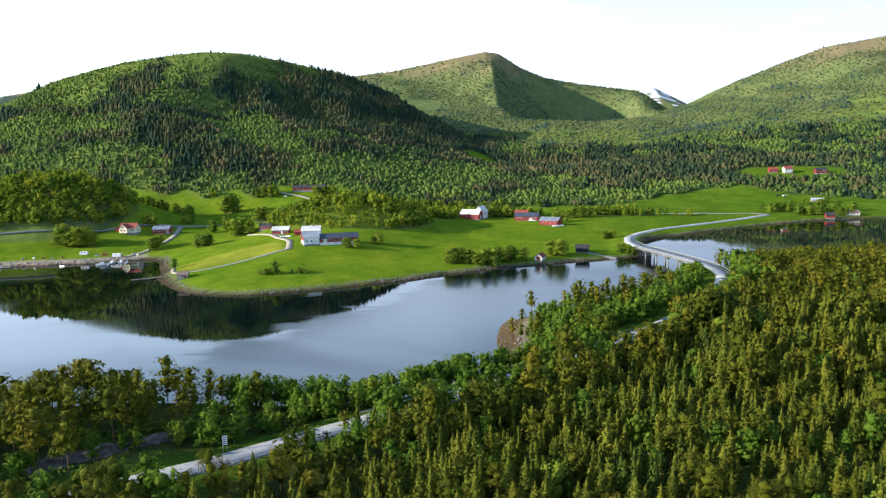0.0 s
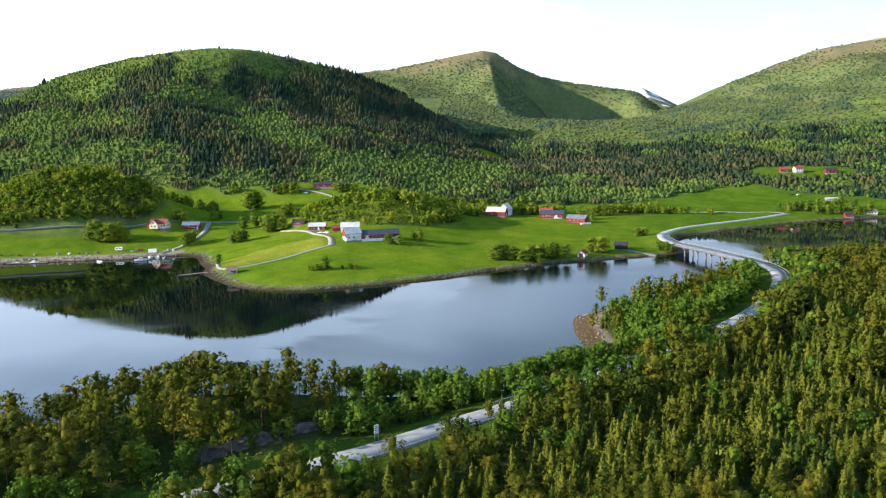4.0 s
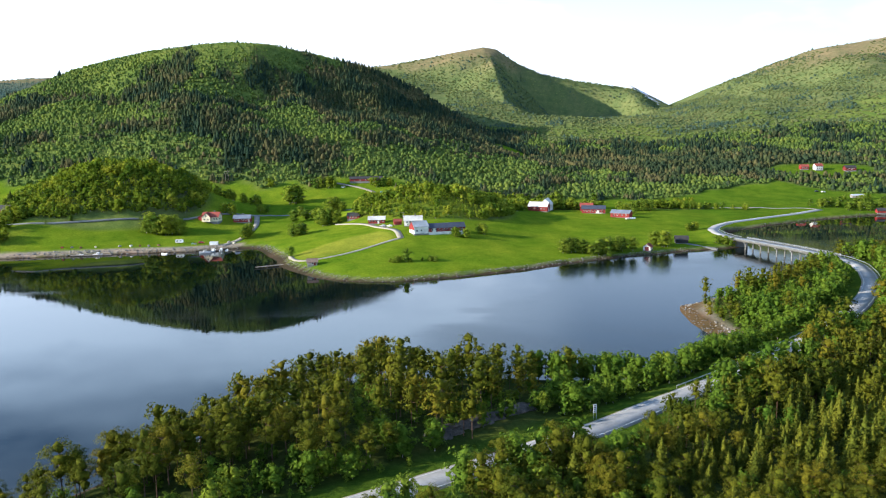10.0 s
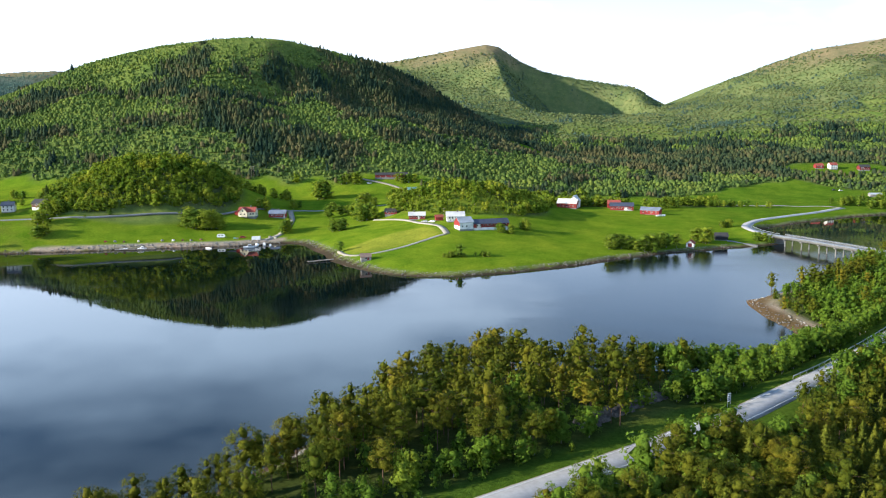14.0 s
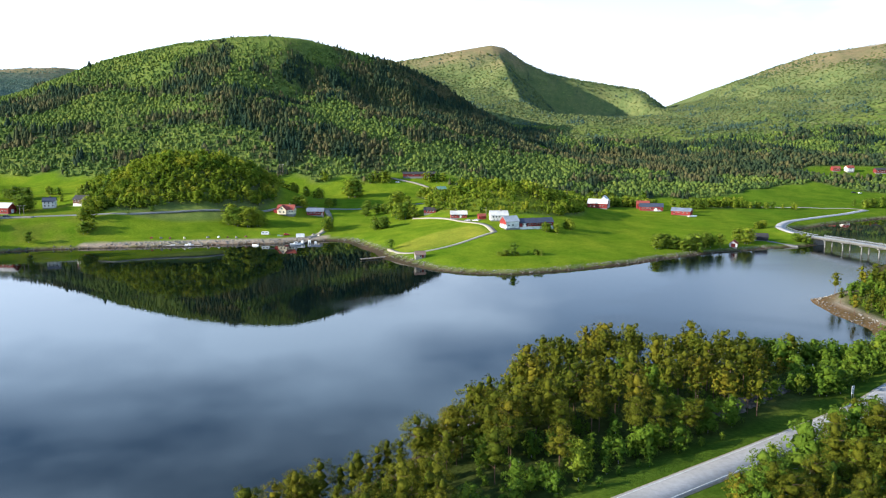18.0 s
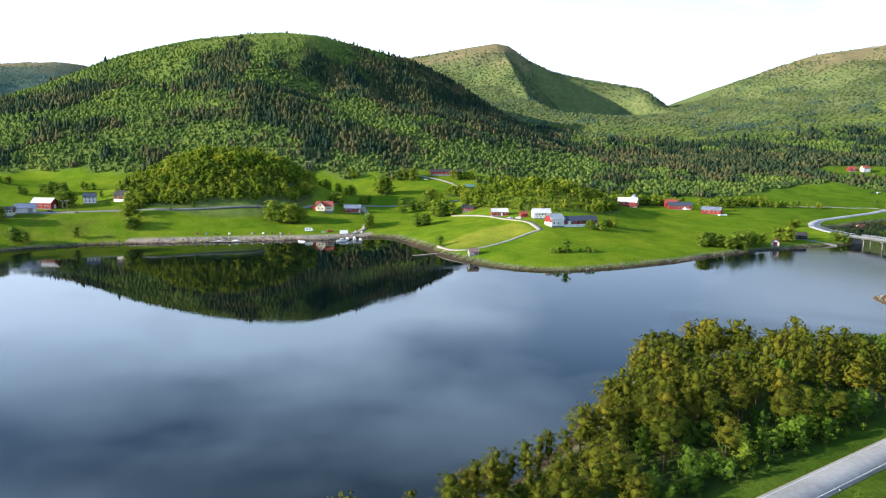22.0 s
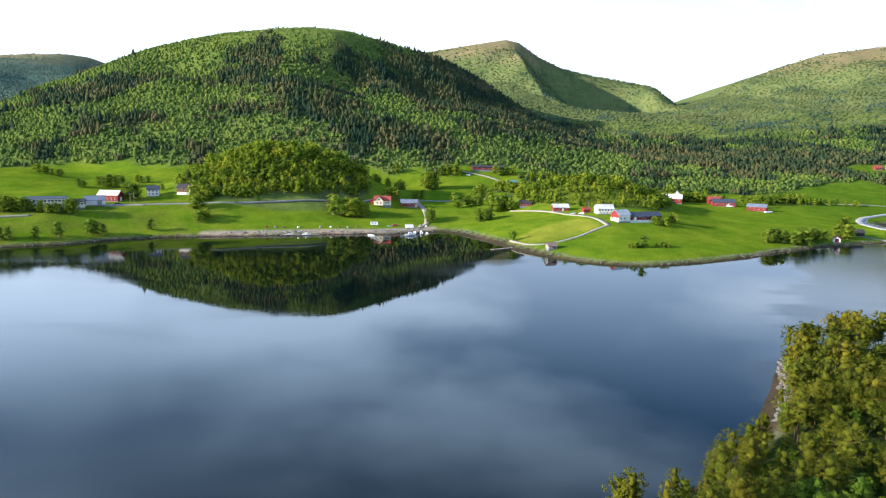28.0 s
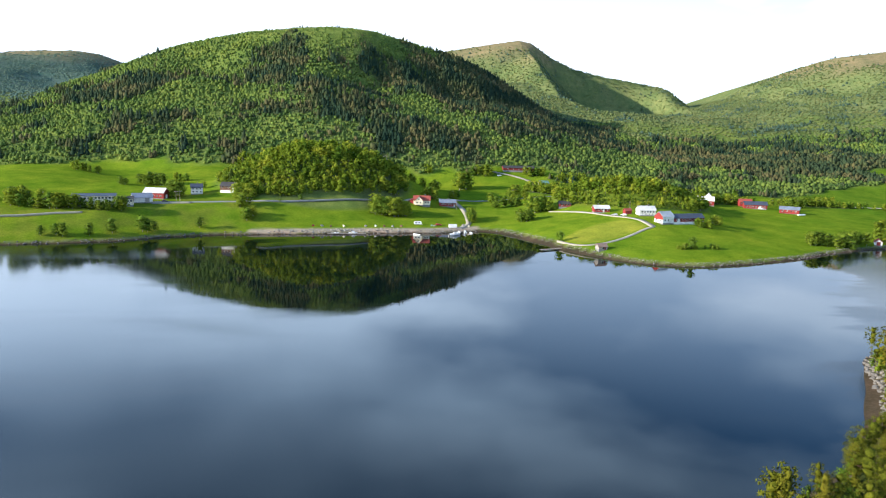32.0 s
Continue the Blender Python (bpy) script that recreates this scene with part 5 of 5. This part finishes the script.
house("long_house", "long low dark red building at the wood's edge", -162, 747, 3, 9, 32, 2.8, 1.8, "darkred", "dark", wins=row("s", 5, 28, 1.6, 0.9, 0.9))
house("green_roofed_house", "grey cottage with green roof at the end of a track", -141, 716, 15, 7, 9, 3.4, 2.2, "grey", "green", wins=row("s", 3, 8, 2.0))


# ---------- quay, boats, clutter ----------
def lump(seed, rough=0.25, flat=0.7, cuts=2):
    r = np.random.RandomState(seed)
    bm = bmesh.new()
    bmesh.ops.create_icosphere(bm, subdivisions=cuts, radius=1.0)
    a = r.normal(0, 1, (6, 3))
    for v in bm.verts:
        k = 1 + rough * sum(math.sin(2.2 * (v.co.x * q[0] + v.co.y * q[1] + v.co.z * q[2]) + q[0]) for q in a) / 3
        v.co = Vector((v.co.x * k, v.co.y * k * 0.85, v.co.z * k * flat))
    return bm


ROCKS = []
for i in range(5):
    bm = lump(200 + i, 0.35, 0.65, 1)
    v = np.array([p.co for p in bm.verts])
    bm.verts.index_update()
    f = np.array([[q.index for q in p.verts] for p in bm.faces])
    bm.free()
    ROCKS.append((v, f))


def stones(name, spots, mat, label, seed):
    """Loose stones in one mesh: rows of x, y, size."""
    r = np.random.RandomState(seed)
    vs, fs, n = [], [], 0
    for x, y, s in spots:
        v, f = ROCKS[r.randint(0, len(ROCKS))]
        a = r.uniform(0, 6.28)
        m = np.array([[math.cos(a), -math.sin(a), 0], [math.sin(a), math.cos(a), 0], [0, 0, 1]])
        vs.append((v * s * r.uniform(0.7, 1.2, 3)) @ m.T + [x, y, max(float(height(x, y)), -0.4) + s * 0.2])
        fs.append(f + n)
        n += len(v)
    ob = put_raw(name, np.concatenate(vs), np.concatenate(fs), mat)
    tagged(ob, label, "stones", kind="stuff")


def along(line, step, r, lo, hi, s0, s1):
    """Places strewn along a line, lo to hi metres to its left."""
    p = np.array(line, float)[:, :2]
    out = []
    for a, b in zip(p, p[1:]):
        d = np.hypot(*(b - a))
        t = (b - a) / d
        for k in range(int(d / step) + 1):
            u, o = r.uniform(0, d), r.uniform(lo, hi)
            out.append((a[0] + t[0] * u - t[1] * o, a[1] + t[1] * u + t[0] * o, r.uniform(s0, s1)))
    return out


rr = np.random.RandomState(90)
meadow_shore = [p for p in NORTH if -215 < p[0] < 75]
west_shore = [p for p in NORTH if -545 < p[0] < -200]
bay_shore = [p for p in NORTH if 105 < p[0] < 420]
point_shore = [p for p in SOUTH if -20 < p[0] < 60]
stones("shore_stones", along(meadow_shore, 0.9, rr, 2.8, 4.2, 0.16, 0.36), PALE_STONE, "row of pale boulders along the meadow's edge", 1)
stones("weed_stones", along(meadow_shore + [], 1.2, rr, -0.5, 3.5, 0.25, 0.7) + along(west_shore, 1.2, rr, -0.5, 4, 0.3, 0.8) + along(bay_shore, 1.5, rr, 0, 4, 0.2, 0.5), STONE, "dark weedy stones of the tidal rim", 2)
stones("quay_boulders", along([p for p in NORTH if -400 < p[0] < -225], 0.45, rr, 2.0, 8.0, 0.3, 0.75), PALE_STONE, "pale rubble fill of the quay", 3)
stones("point_rocks", along(point_shore, 0.6, rr, -6, 0.5, 0.2, 0.55), STONE, "dark weedy rocks on the bare point", 4)
stones("point_slabs", along([(14, 306), (17, 314), (30, 320)], 0.8, rr, -4, -1.5, 0.25, 0.6) + along([(13, 262), (12, 284)], 1.6, rr, -8, -5, 0.3, 0.8), PALE_STONE, "pale bare rocks at the tip of the point", 6)
stones("knoll_shore_rocks", along([p for p in SOUTH if -170 < p[0] < -90], 0.5, rr, -4, 0.5, 0.5, 1.1), STONE, "grey shore rocks under the pines", 5)
CRAG = speckled("dark_crag", (0.19, 0.150, 0.120), (0.030, 0.028, 0.026), 0.55, 0.95, 0.25, wide=0.25)


def rock_face():
    """The blasted rock cutting beside the road: a broken, blocky face from the verge up to the knoll."""
    line = smooth_line([(-88, 148, 0), (-80, 154.5, 0), (-72, 160.5, 0), (-62, 168.5, 0)], 0.45)
    r = np.random.RandomState(33)
    n, m = len(line), 12
    t = np.gradient(line[:, :2], axis=0)
    t /= np.linalg.norm(t, axis=1, keepdims=True)
    step = np.repeat(r.uniform(-1.1, 1.1, (n // 4 + 2, m // 3 + 2)), 4, 0)[:n]
    step = np.repeat(step, 3, 1)[:, :m] + r.normal(0, 0.14, (n, m))
    tall = 1.9 + 1.0 * np.sin(np.arange(n) * 0.16) * np.sin(np.arange(n) * 0.071 + 1)
    tall *= np.sin(np.linspace(0.15, 3.0, n)) ** 0.4
    g0 = height(line[:, 0], line[:, 1])
    v = np.zeros((n, m, 3))
    for k in range(m):
        u = k / (m - 1)
        off = 0.2 + 2.6 * u ** 1.6 + step[:, k] * (0.7 if 0 < k < m - 1 else 0.2)
        v[:, k, 0], v[:, k, 1] = line[:, 0] - t[:, 1] * off, line[:, 1] + t[:, 0] * off
        v[:, k, 2] = g0 - 0.5 + (tall + 0.5) * u + r.normal(0, 0.1, n)
    back = v[:, -1].copy()
    back[:, 0] -= t[:, 1] * 4
    back[:, 1] += t[:, 0] * 4
    back[:, 2] = height(back[:, 0], back[:, 1]) - 0.6
    v = np.concatenate([v, back[:, None]], 1).reshape(-1, 3)
    m += 1
    i = (np.arange(n - 1)[:, None] * m + np.arange(m - 1)).reshape(-1)
    ob = put_raw("rock_face", v, np.stack([i, i + m, i + m + 1, i + 1], -1), CRAG)
    tagged(ob, "broken dark grey rock face of the roadside cutting", "rock")


rock_face()


def hull(l, w, h):
    """An open boat's hull, bow towards +x."""
    bm = bmesh.new()
    rings = []
    for i in range(7):
        u = i / 6
        half = w / 2 * (1 - max(0, (u - 0.45) / 0.55) ** 2.2) * (0.86 + 0.14 * min(1, u * 3)) + 0.02
        rise = 0.25 * h * max(0, (u - 0.5) / 0.5) ** 2
        x = (u - 0.5) * l
        rings.append([bm.verts.new(p) for p in ((x, -half, h + rise), (x, -half * 0.75, h * 0.3), (x, 0, rise * 1.6), (x, half * 0.75, h * 0.3), (x, half, h + rise), (x, half * 0.82, h + rise - 0.05), (x, 0, h * 0.45 + rise), (x, -half * 0.82, h + rise - 0.05))])
    for a, b in zip(rings, rings[1:]):
        for k in range(8):
            bm.faces.new((a[k], b[k], b[(k + 1) % 8], a[(k + 1) % 8]))
    bm.faces.new(rings[0])
    bm.faces.new(rings[-1][::-1])
    bmesh.ops.recalc_face_normals(bm, faces=bm.faces[:])
    return bm


def boat(x, y, turn, l, cabin, label):
    root = thing("motorboat" if cabin else "rowing_boat", label, "boat", Matrix.Translation((x, y, -0.25)) @ Matrix.Rotation(radians(turn), 4, "Z"), "boats at the quay")
    part("hull", hull(l, l * 0.34, l * 0.15 + 0.25), WHITE, root)
    if cabin:
        h = l * 0.15 + 0.2
        c = part("cabin", block((-l * 0.12, l * 0.2, -l * 0.12, l * 0.12, h - 0.2, h + 1.1), bevel=0.12), WHITE, root)
        part("windscreen", block((l * 0.2 - 0.03, l * 0.2 + 0.04, -l * 0.1, l * 0.1, h + 0.35, h + 0.95)), GLASS, c)
        part("side_window", block((-l * 0.08, l * 0.16, -l * 0.12 - 0.03, l * 0.12 + 0.03, h + 0.4, h + 0.9)), GLASS, c)
        part("outboard_motor", block((-l * 0.5 - 0.4, -l * 0.5 + 0.1, -0.2, 0.2, 0.2, h + 0.5), bevel=0.06), RUBBER, root)
    else:
        for k in (-0.22, 0.1):
            part("thwart", block((l * k - 0.12, l * k + 0.12, -l * 0.13, l * 0.13, l * 0.11, l * 0.11 + 0.05)), TIMBER, root)


for x, y, a, l, c, lab in ((-244, 490, 12, 7.5, True, "white cabin motorboat moored at the quay"), (-240.5, 497, 80, 6.5, True, "white cabin motorboat moored bow to the quay"), (-236, 500, 95, 6, True, "white cabin motorboat moored bow to the quay"),
                           (-232, 499.5, 100, 5, False, "small white open boat by the quay"), (-326, 488, 4, 5.5, False, "small white open boat beside the floating jetty"), (-314, 488.2, 2, 6, True, "white motorboat beside the floating jetty"), (-270.5, 488, 150, 5, False, "white open boat afloat off the quay")):
    boat(x, y, a, l, c, lab)


def jetty(x0, y0, x1, y1, w, z, name, label, posts):
    d, a = math.hypot(x1 - x0, y1 - y0), math.degrees(math.atan2(y1 - y0, x1 - x0))
    root = thing(name, label, "jetty", Matrix.Translation((x0, y0, 0)) @ Matrix.Rotation(radians(a), 4, "Z"))
    n = max(4, int(d / 1.0))
    me = bpy.data.meshes.new("plank")
    bm = block((-d / n * 0.46, d / n * 0.46, -w / 2, w / 2, z - 0.08, z))
    bm.to_mesh(me)
    bm.free()
    me.materials.append(TIMBER)
    for i in range(n):
        ob = new("plank", me)
        ob.parent = root
        ob.location.x = (i + 0.5) * d / n
    for s in (-1, 1):
        part("beam", block((0, d, s * w * 0.4 - 0.1, s * w * 0.4 + 0.1, z - 0.34, z - 0.085)), TIMBER, root)
        for i in range(posts):
            p = tube(0.12, 0.11, z + 1.9, 8, -1.8)
            p.transform(Matrix.Translation(((i + 0.5) * d / posts, s * w * 0.45, 0)))
            part("pile", p, TIMBER, root)


jetty(-181, 436, -195.5, 427.5, 2.2, 0.8, "wooden_jetty", "narrow grey plank jetty on piles below the meadow", 6)
jetty(-331, 486, -305, 487.5, 2.4, 0.55, "floating_jetty", "pale floating jetty lying along the quay", 4)
jetty(-238, 507, -240, 499, 2.0, 0.8, "landing_stage", "short plank landing stage at the boat quay", 3)
slip = part("slipway", block((-14, 5, -1.8, 1.8, -2.0, 0.1)), CONCRETE)
tagged(slip, "pale concrete slipway running into the water", "slipway")
slip.matrix_basis = Matrix.Translation((84, 474.5, 1.2)) @ Matrix.Rotation(radians(-28), 4, "Z") @ Matrix.Rotation(radians(7), 4, "Y")


def caravan(x, y, turn, label="white touring caravan parked on the quay"):
    root = thing("caravan", label, "caravan", seat(x, y, turn))
    out = [(-2.6, 0.5), (2.4, 0.5), (2.7, 1.3), (2.2, 2.5), (-2.3, 2.55), (-2.7, 1.6)]
    body = part("body", prism(out, -1.1, 1.1), WHITE, root)
    for x0, x1 in ((-1.9, -0.7), (0.3, 1.6)):
        part("window", block((x0, x1, -1.13, -1.08, 1.4, 2.1)), GLASS, body)
    part("door", block((-0.5, 0.1, -1.13, -1.08, 0.6, 2.2)), WHITE, body)
    for s in (-1, 1):
        w = tube(0.33, 0.33, 0.2, 12)
        w.transform(Matrix.Translation((-0.1, s * 0.95 - 0.0, 0.33)) @ Matrix.Rotation(radians(90), 4, "X") @ Matrix.Translation((0, 0, -0.1)))
        part("wheel", w, RUBBER, root)
    part("drawbar", block((2.5, 3.8, -0.08, 0.08, 0.42, 0.52)), GALV, root)


for x, y, a in ((-269, 515, 5),):
    caravan(x, y, a)


def car(x, y, turn, c, label, up=0.0):
    root = thing("car", label, "car", seat(x, y, turn, up), "parked cars")
    mat = PAINT_CARS[c]
    out = [(-2.1, 0.35), (2.1, 0.35), (2.15, 0.75), (1.1, 0.92), (0.5, 1.42), (-1.3, 1.45), (-2.0, 0.95)]
    b = part("body", prism(out, -0.85, 0.85), mat, root)
    part("side_window", prism([(-1.5, 0.95), (0.9, 0.95), (0.4, 1.36), (-1.2, 1.38)], -0.87, 0.87), GLASS, b)
    for px in (-1.3, 1.3):
        for s in (-1, 1):
            w = tube(0.32, 0.32, 0.22, 12)
            w.transform(Matrix.Translation((px, s * 0.78, 0.32)) @ Matrix.Rotation(radians(90), 4, "X") @ Matrix.Translation((0, 0, -0.11)))
            part("wheel", w, RUBBER, root)


PAINT_CARS = {"white": WHITE, "dark": speckled("dark_car_paint", (0.03, 0.035, 0.05), (0.025, 0.03, 0.04), 3.0, 0.3), "red": speckled("red_car_paint", (0.4, 0.03, 0.03), (0.35, 0.03, 0.03), 3.0, 0.3), "silver": speckled("silver_car_paint", (0.5, 0.5, 0.52), (0.44, 0.44, 0.46), 3.0, 0.3, metal=0.4)}
for x, y, a, c, lab in ((-122.5, 503, 150, "white", "white car parked by the farm track"), (-127.5, 508, 155, "silver", "silver car parked by the farm track"), (-183, 732, 5, "white", "white van-like car parked at the wood's edge"), (-135, 709, 10, "white", "white car parked by the green-roofed cottage"),
                        (300, 783, 10, "dark", "dark car parked by the far farm"), (306, 781, 15, "white", "white car parked by the far farm"), (-254, 515, 10, "red", "red car parked on the quay"), (-449, 519.5, 20, "dark", "dark car parked in the school yard"), (49, 646, 0, "white", "white car parked outside the stable")):
    car(x, y, a, c, lab)

store = thing("storage_container", "white steel storage container at the end of the quay", "container", seat(-244, 511.5, 4))
box = part("box", block((-2.9, 2.9, -1.2, 1.2, 0.1, 2.4), bevel=0.03), WHITE, store)
for k in range(11):
    part("rib", block((-2.7 + 0.52 * k, -2.56 + 0.52 * k, -1.24, -1.195, 0.2, 2.3)), WHITE, box)
part("door", block((2.9, 2.94, -1.05, 1.05, 0.2, 2.3)), GALV, store)
for i in range(5):
    root = tagged(part("silage_bale", tube(0.7, 0.7, 1.2, 14), WHITE), "round silage bale wrapped in white plastic on the meadow", "bale", "white bales by the machine shed")
    x, y = 62 + 1.9 * i, 607.5 + 0.9 * i
    root.matrix_basis = seat(x, y, 30)
for i, (x, y, c) in enumerate([(-342, 498, "darkred"), (-336, 499, "grey"), (-306, 504, "grey"), (-299, 505.5, "white"), (-293, 506, "brown"), (-287, 506, "grey"), (-281, 508, "brown"), (-259, 512, "green"), (-257, 511.5, "grey"), (-236, 519, "grey"), (-232, 517, "cream"), (-330, 499, "brown"), (-321, 501, "cream")]):
    bm = block((-0.9, 0.9, -0.6, 0.6, -0.1, 0.7), (-0.6, 0.4, -0.4, 0.4, 0.702, 1.0))
    m = ROOF["green"] if c == "green" else PAINT[c]
    ob = tagged(part("storage_crate", bm, m), "stack of weathered fish crates and stores on the quay", "crate", "stores along the quay")
    ob.matrix_basis = seat(x, y, 25 * i)


def pole_pair(x, y, h, turn=0.0):
    root = thing("power_pole", "wooden H-frame power pole with crossarm", "power pole", seat(x, y, turn), "power poles")
    for s in (-1.3, 1.3):
        p = tube(0.17, 0.11, h + 0.5, 8, -0.5)
        p.transform(Matrix.Translation((s, 0, 0)))
        part("pole", p, TIMBER, root)
    arm = part("crossarm", block((-2.6, 2.6, -0.1, 0.1, h - 0.9, h - 0.65)), TIMBER, root)
    part("brace", block((-1.3, 1.3, -0.06, 0.06, h - 2.6, h - 2.42)), TIMBER, root)
    for s in (-2.3, 0, 2.3):
        p = tube(0.08, 0.05, 0.45, 8, h - 0.65)
        p.transform(Matrix.Translation((s, 0, 0)))
        part("insulator", p, WHITE, arm)


def pole(x, y, h, turn=0.0):
    root = thing("power_pole", "slim wooden power pole with a short crossarm", "power pole", seat(x, y, turn), "power poles")
    part("pole", tube(0.15, 0.10, h + 0.5, 8, -0.5), TIMBER, root)
    part("crossarm", block((-0.9, 0.9, -0.06, 0.06, h - 0.5, h - 0.36)), TIMBER, root)


POLES = [(-441.5, 526, 7.5), (-236.5, 577, 9), (-297, 739, 11), (-196, 600, 8), (-114, 517, 8), (-60, 690, 9)]
pole_pair(*POLES[0], 30)
pole_pair(*POLES[2], 5)
for p in (POLES[1], POLES[3], POLES[4], POLES[5]):
    pole(*p)


def cable(a, b, sag):
    cu = bpy.data.curves.new("power_line", "CURVE")
    cu.dimensions, cu.bevel_depth = "3D", 0.02
    sp = cu.splines.new("POLY")
    sp.points.add(12)
    for i, p in enumerate(sp.points):
        u = i / 12
        p.co = (a[0] + (b[0] - a[0]) * u, a[1] + (b[1] - a[1]) * u, a[2] + (b[2] - a[2]) * u - sag * 4 * u * (1 - u), 1)
    cu.materials.append(RUBBER)
    tagged(new("power_line", cu), "thin dark overhead power line", "cable", "power lines")


tip = lambda p: (p[0], p[1], float(height(p[0], p[1])) + p[2] - 0.4)
cable(tip(POLES[1]), tip(POLES[3]), 1.2)
cable(tip(POLES[3]), tip(POLES[4]), 2.0)

# ---------- single trees and bushes of the far side ----------
rt = np.random.RandomState(95)
def stand(kind, x, y, h, wide=1.0, label="", leaves=400):
    tree(kind, x, y, h, leaves, rt.randint(0, 6), wide * rt.uniform(0.9, 1.1), rt.uniform(0, 6.28), label, "trees of the farmland")


GROUPS = [("birch", -289, 543, 12, 6, 26, 13), ("wood", -189, 528, 4.5, 4, 9, 9), ("birch", -172, 564, 8, 6, 13, 12), ("wood", -190, 594, 6, 4, 6, 9), ("birch", -77, 474, 6, 2.5, 9, 6), ("birch", -61, 488, 3, 2.5, 5, 7),
          ("wood", 0, 449, 15, 4, 20, 9.5), ("wood", 20, 458, 11, 3, 12, 9), ("birch", 53, 474, 6, 4, 8, 10), ("birch", 98, 482, 7, 2.5, 10, 5.5), ("birch", 94, 546, 6, 5, 8, 6), ("wood", -111, 412, 5, 2.5, 9, 4.0), ("wood", -97, 413, 9, 2.5, 9, 3.0),
          ("wood", -447, 541, 4, 4, 6, 14), ("wood", -484, 604, 11, 5, 15, 10), ("wood", -503, 592, 3, 2, 4, 7), ("birch", -468, 630, 6, 3, 5, 7), ("birch", -393, 520, 3, 5, 6, 9), ("birch", -386, 499, 2, 8, 8, 8), ("birch", -397, 540, 7, 7, 12, 9), ("birch", -505, 478, 12, 4, 13, 10), ("wood", -482, 480, 9, 2.5, 9, 7.5), ("birch", -467, 486, 3, 3, 6, 9), ("birch", -530, 480, 14, 8, 16, 10), ("birch", -548, 500, 14, 8, 12, 10),
          ("wood", -402, 566, 5, 6, 6, 8), ("birch", -228, 545, 1.5, 14, 9, 8), ("birch", -222, 688, 4, 10, 7, 16), ("birch", -258, 597, 5, 3, 4, 9), ("birch", -238, 620, 6, 3, 5, 7), ("wood", -203, 588, 2, 3, 2, 10), ("birch", -177, 642, 9, 5, 7, 11), ("birch", -285, 660, 45, 5, 26, 9),
          ("wood", 296, 670, 26, 6, 18, 8), ("wood", 295, 695, 42, 8, 20, 9), ("birch", 22, 674, 25, 4, 12, 10), ("wood", 84, 668, 14, 5, 9, 10), ("birch", 165, 680, 28, 4, 14, 7), ("birch", -560, 660, 12, 5, 8, 8), ("birch", 70, 640, 6, 4, 5, 9), ("birch", -150, 737, 14, 3, 6, 9), ("birch", -200, 733, 10, 4, 6, 11), ("birch", 318, 742, 16, 4, 8, 6)]
for kind, x, y, sx, sy, n, h in GROUPS:
    for _ in range(n):
        px, py = x + rt.uniform(-1, 1) * sx, y + rt.uniform(-1, 1) * sy
        stand("alder" if kind == "birch" and _ % 4 else kind, px, py, h * rt.uniform(0.7, 1.15), 1.4)
for kind, x, y, h in [("birch", -179, 449.5, 7), ("wood", -106.8, 411, 8), ("wood", -204.5, 620, 9), ("wood", -498, 436, 7), ("birch", -490, 438, 8), ("wood", -486, 438, 9.5), ("wood", -472, 443, 9), ("birch", -461, 450, 10), ("birch", -446, 461, 11), ("birch", -443, 462, 9), ("wood", -440, 466, 7), ("wood", -415, 480, 8), ("spruce", -412, 566, 14), ("birch", -356, 541.5, 5), ("birch", -370, 533, 3), ("wood", -434, 571, 6), ("birch", -224, 690, 19), ("birch", -220, 684, 16)]:
    stand(kind, x, y, h, 1.35)
for k in range(16):
    u = rt.uniform(0, 1)
    stand("birch" if k % 3 else "wood", -95 + 36 * u - rt.uniform(4.5, 7.5), 145 + 27 * u + rt.uniform(4.5, 8.0), rt.uniform(2.2, 4.5), 1.6)
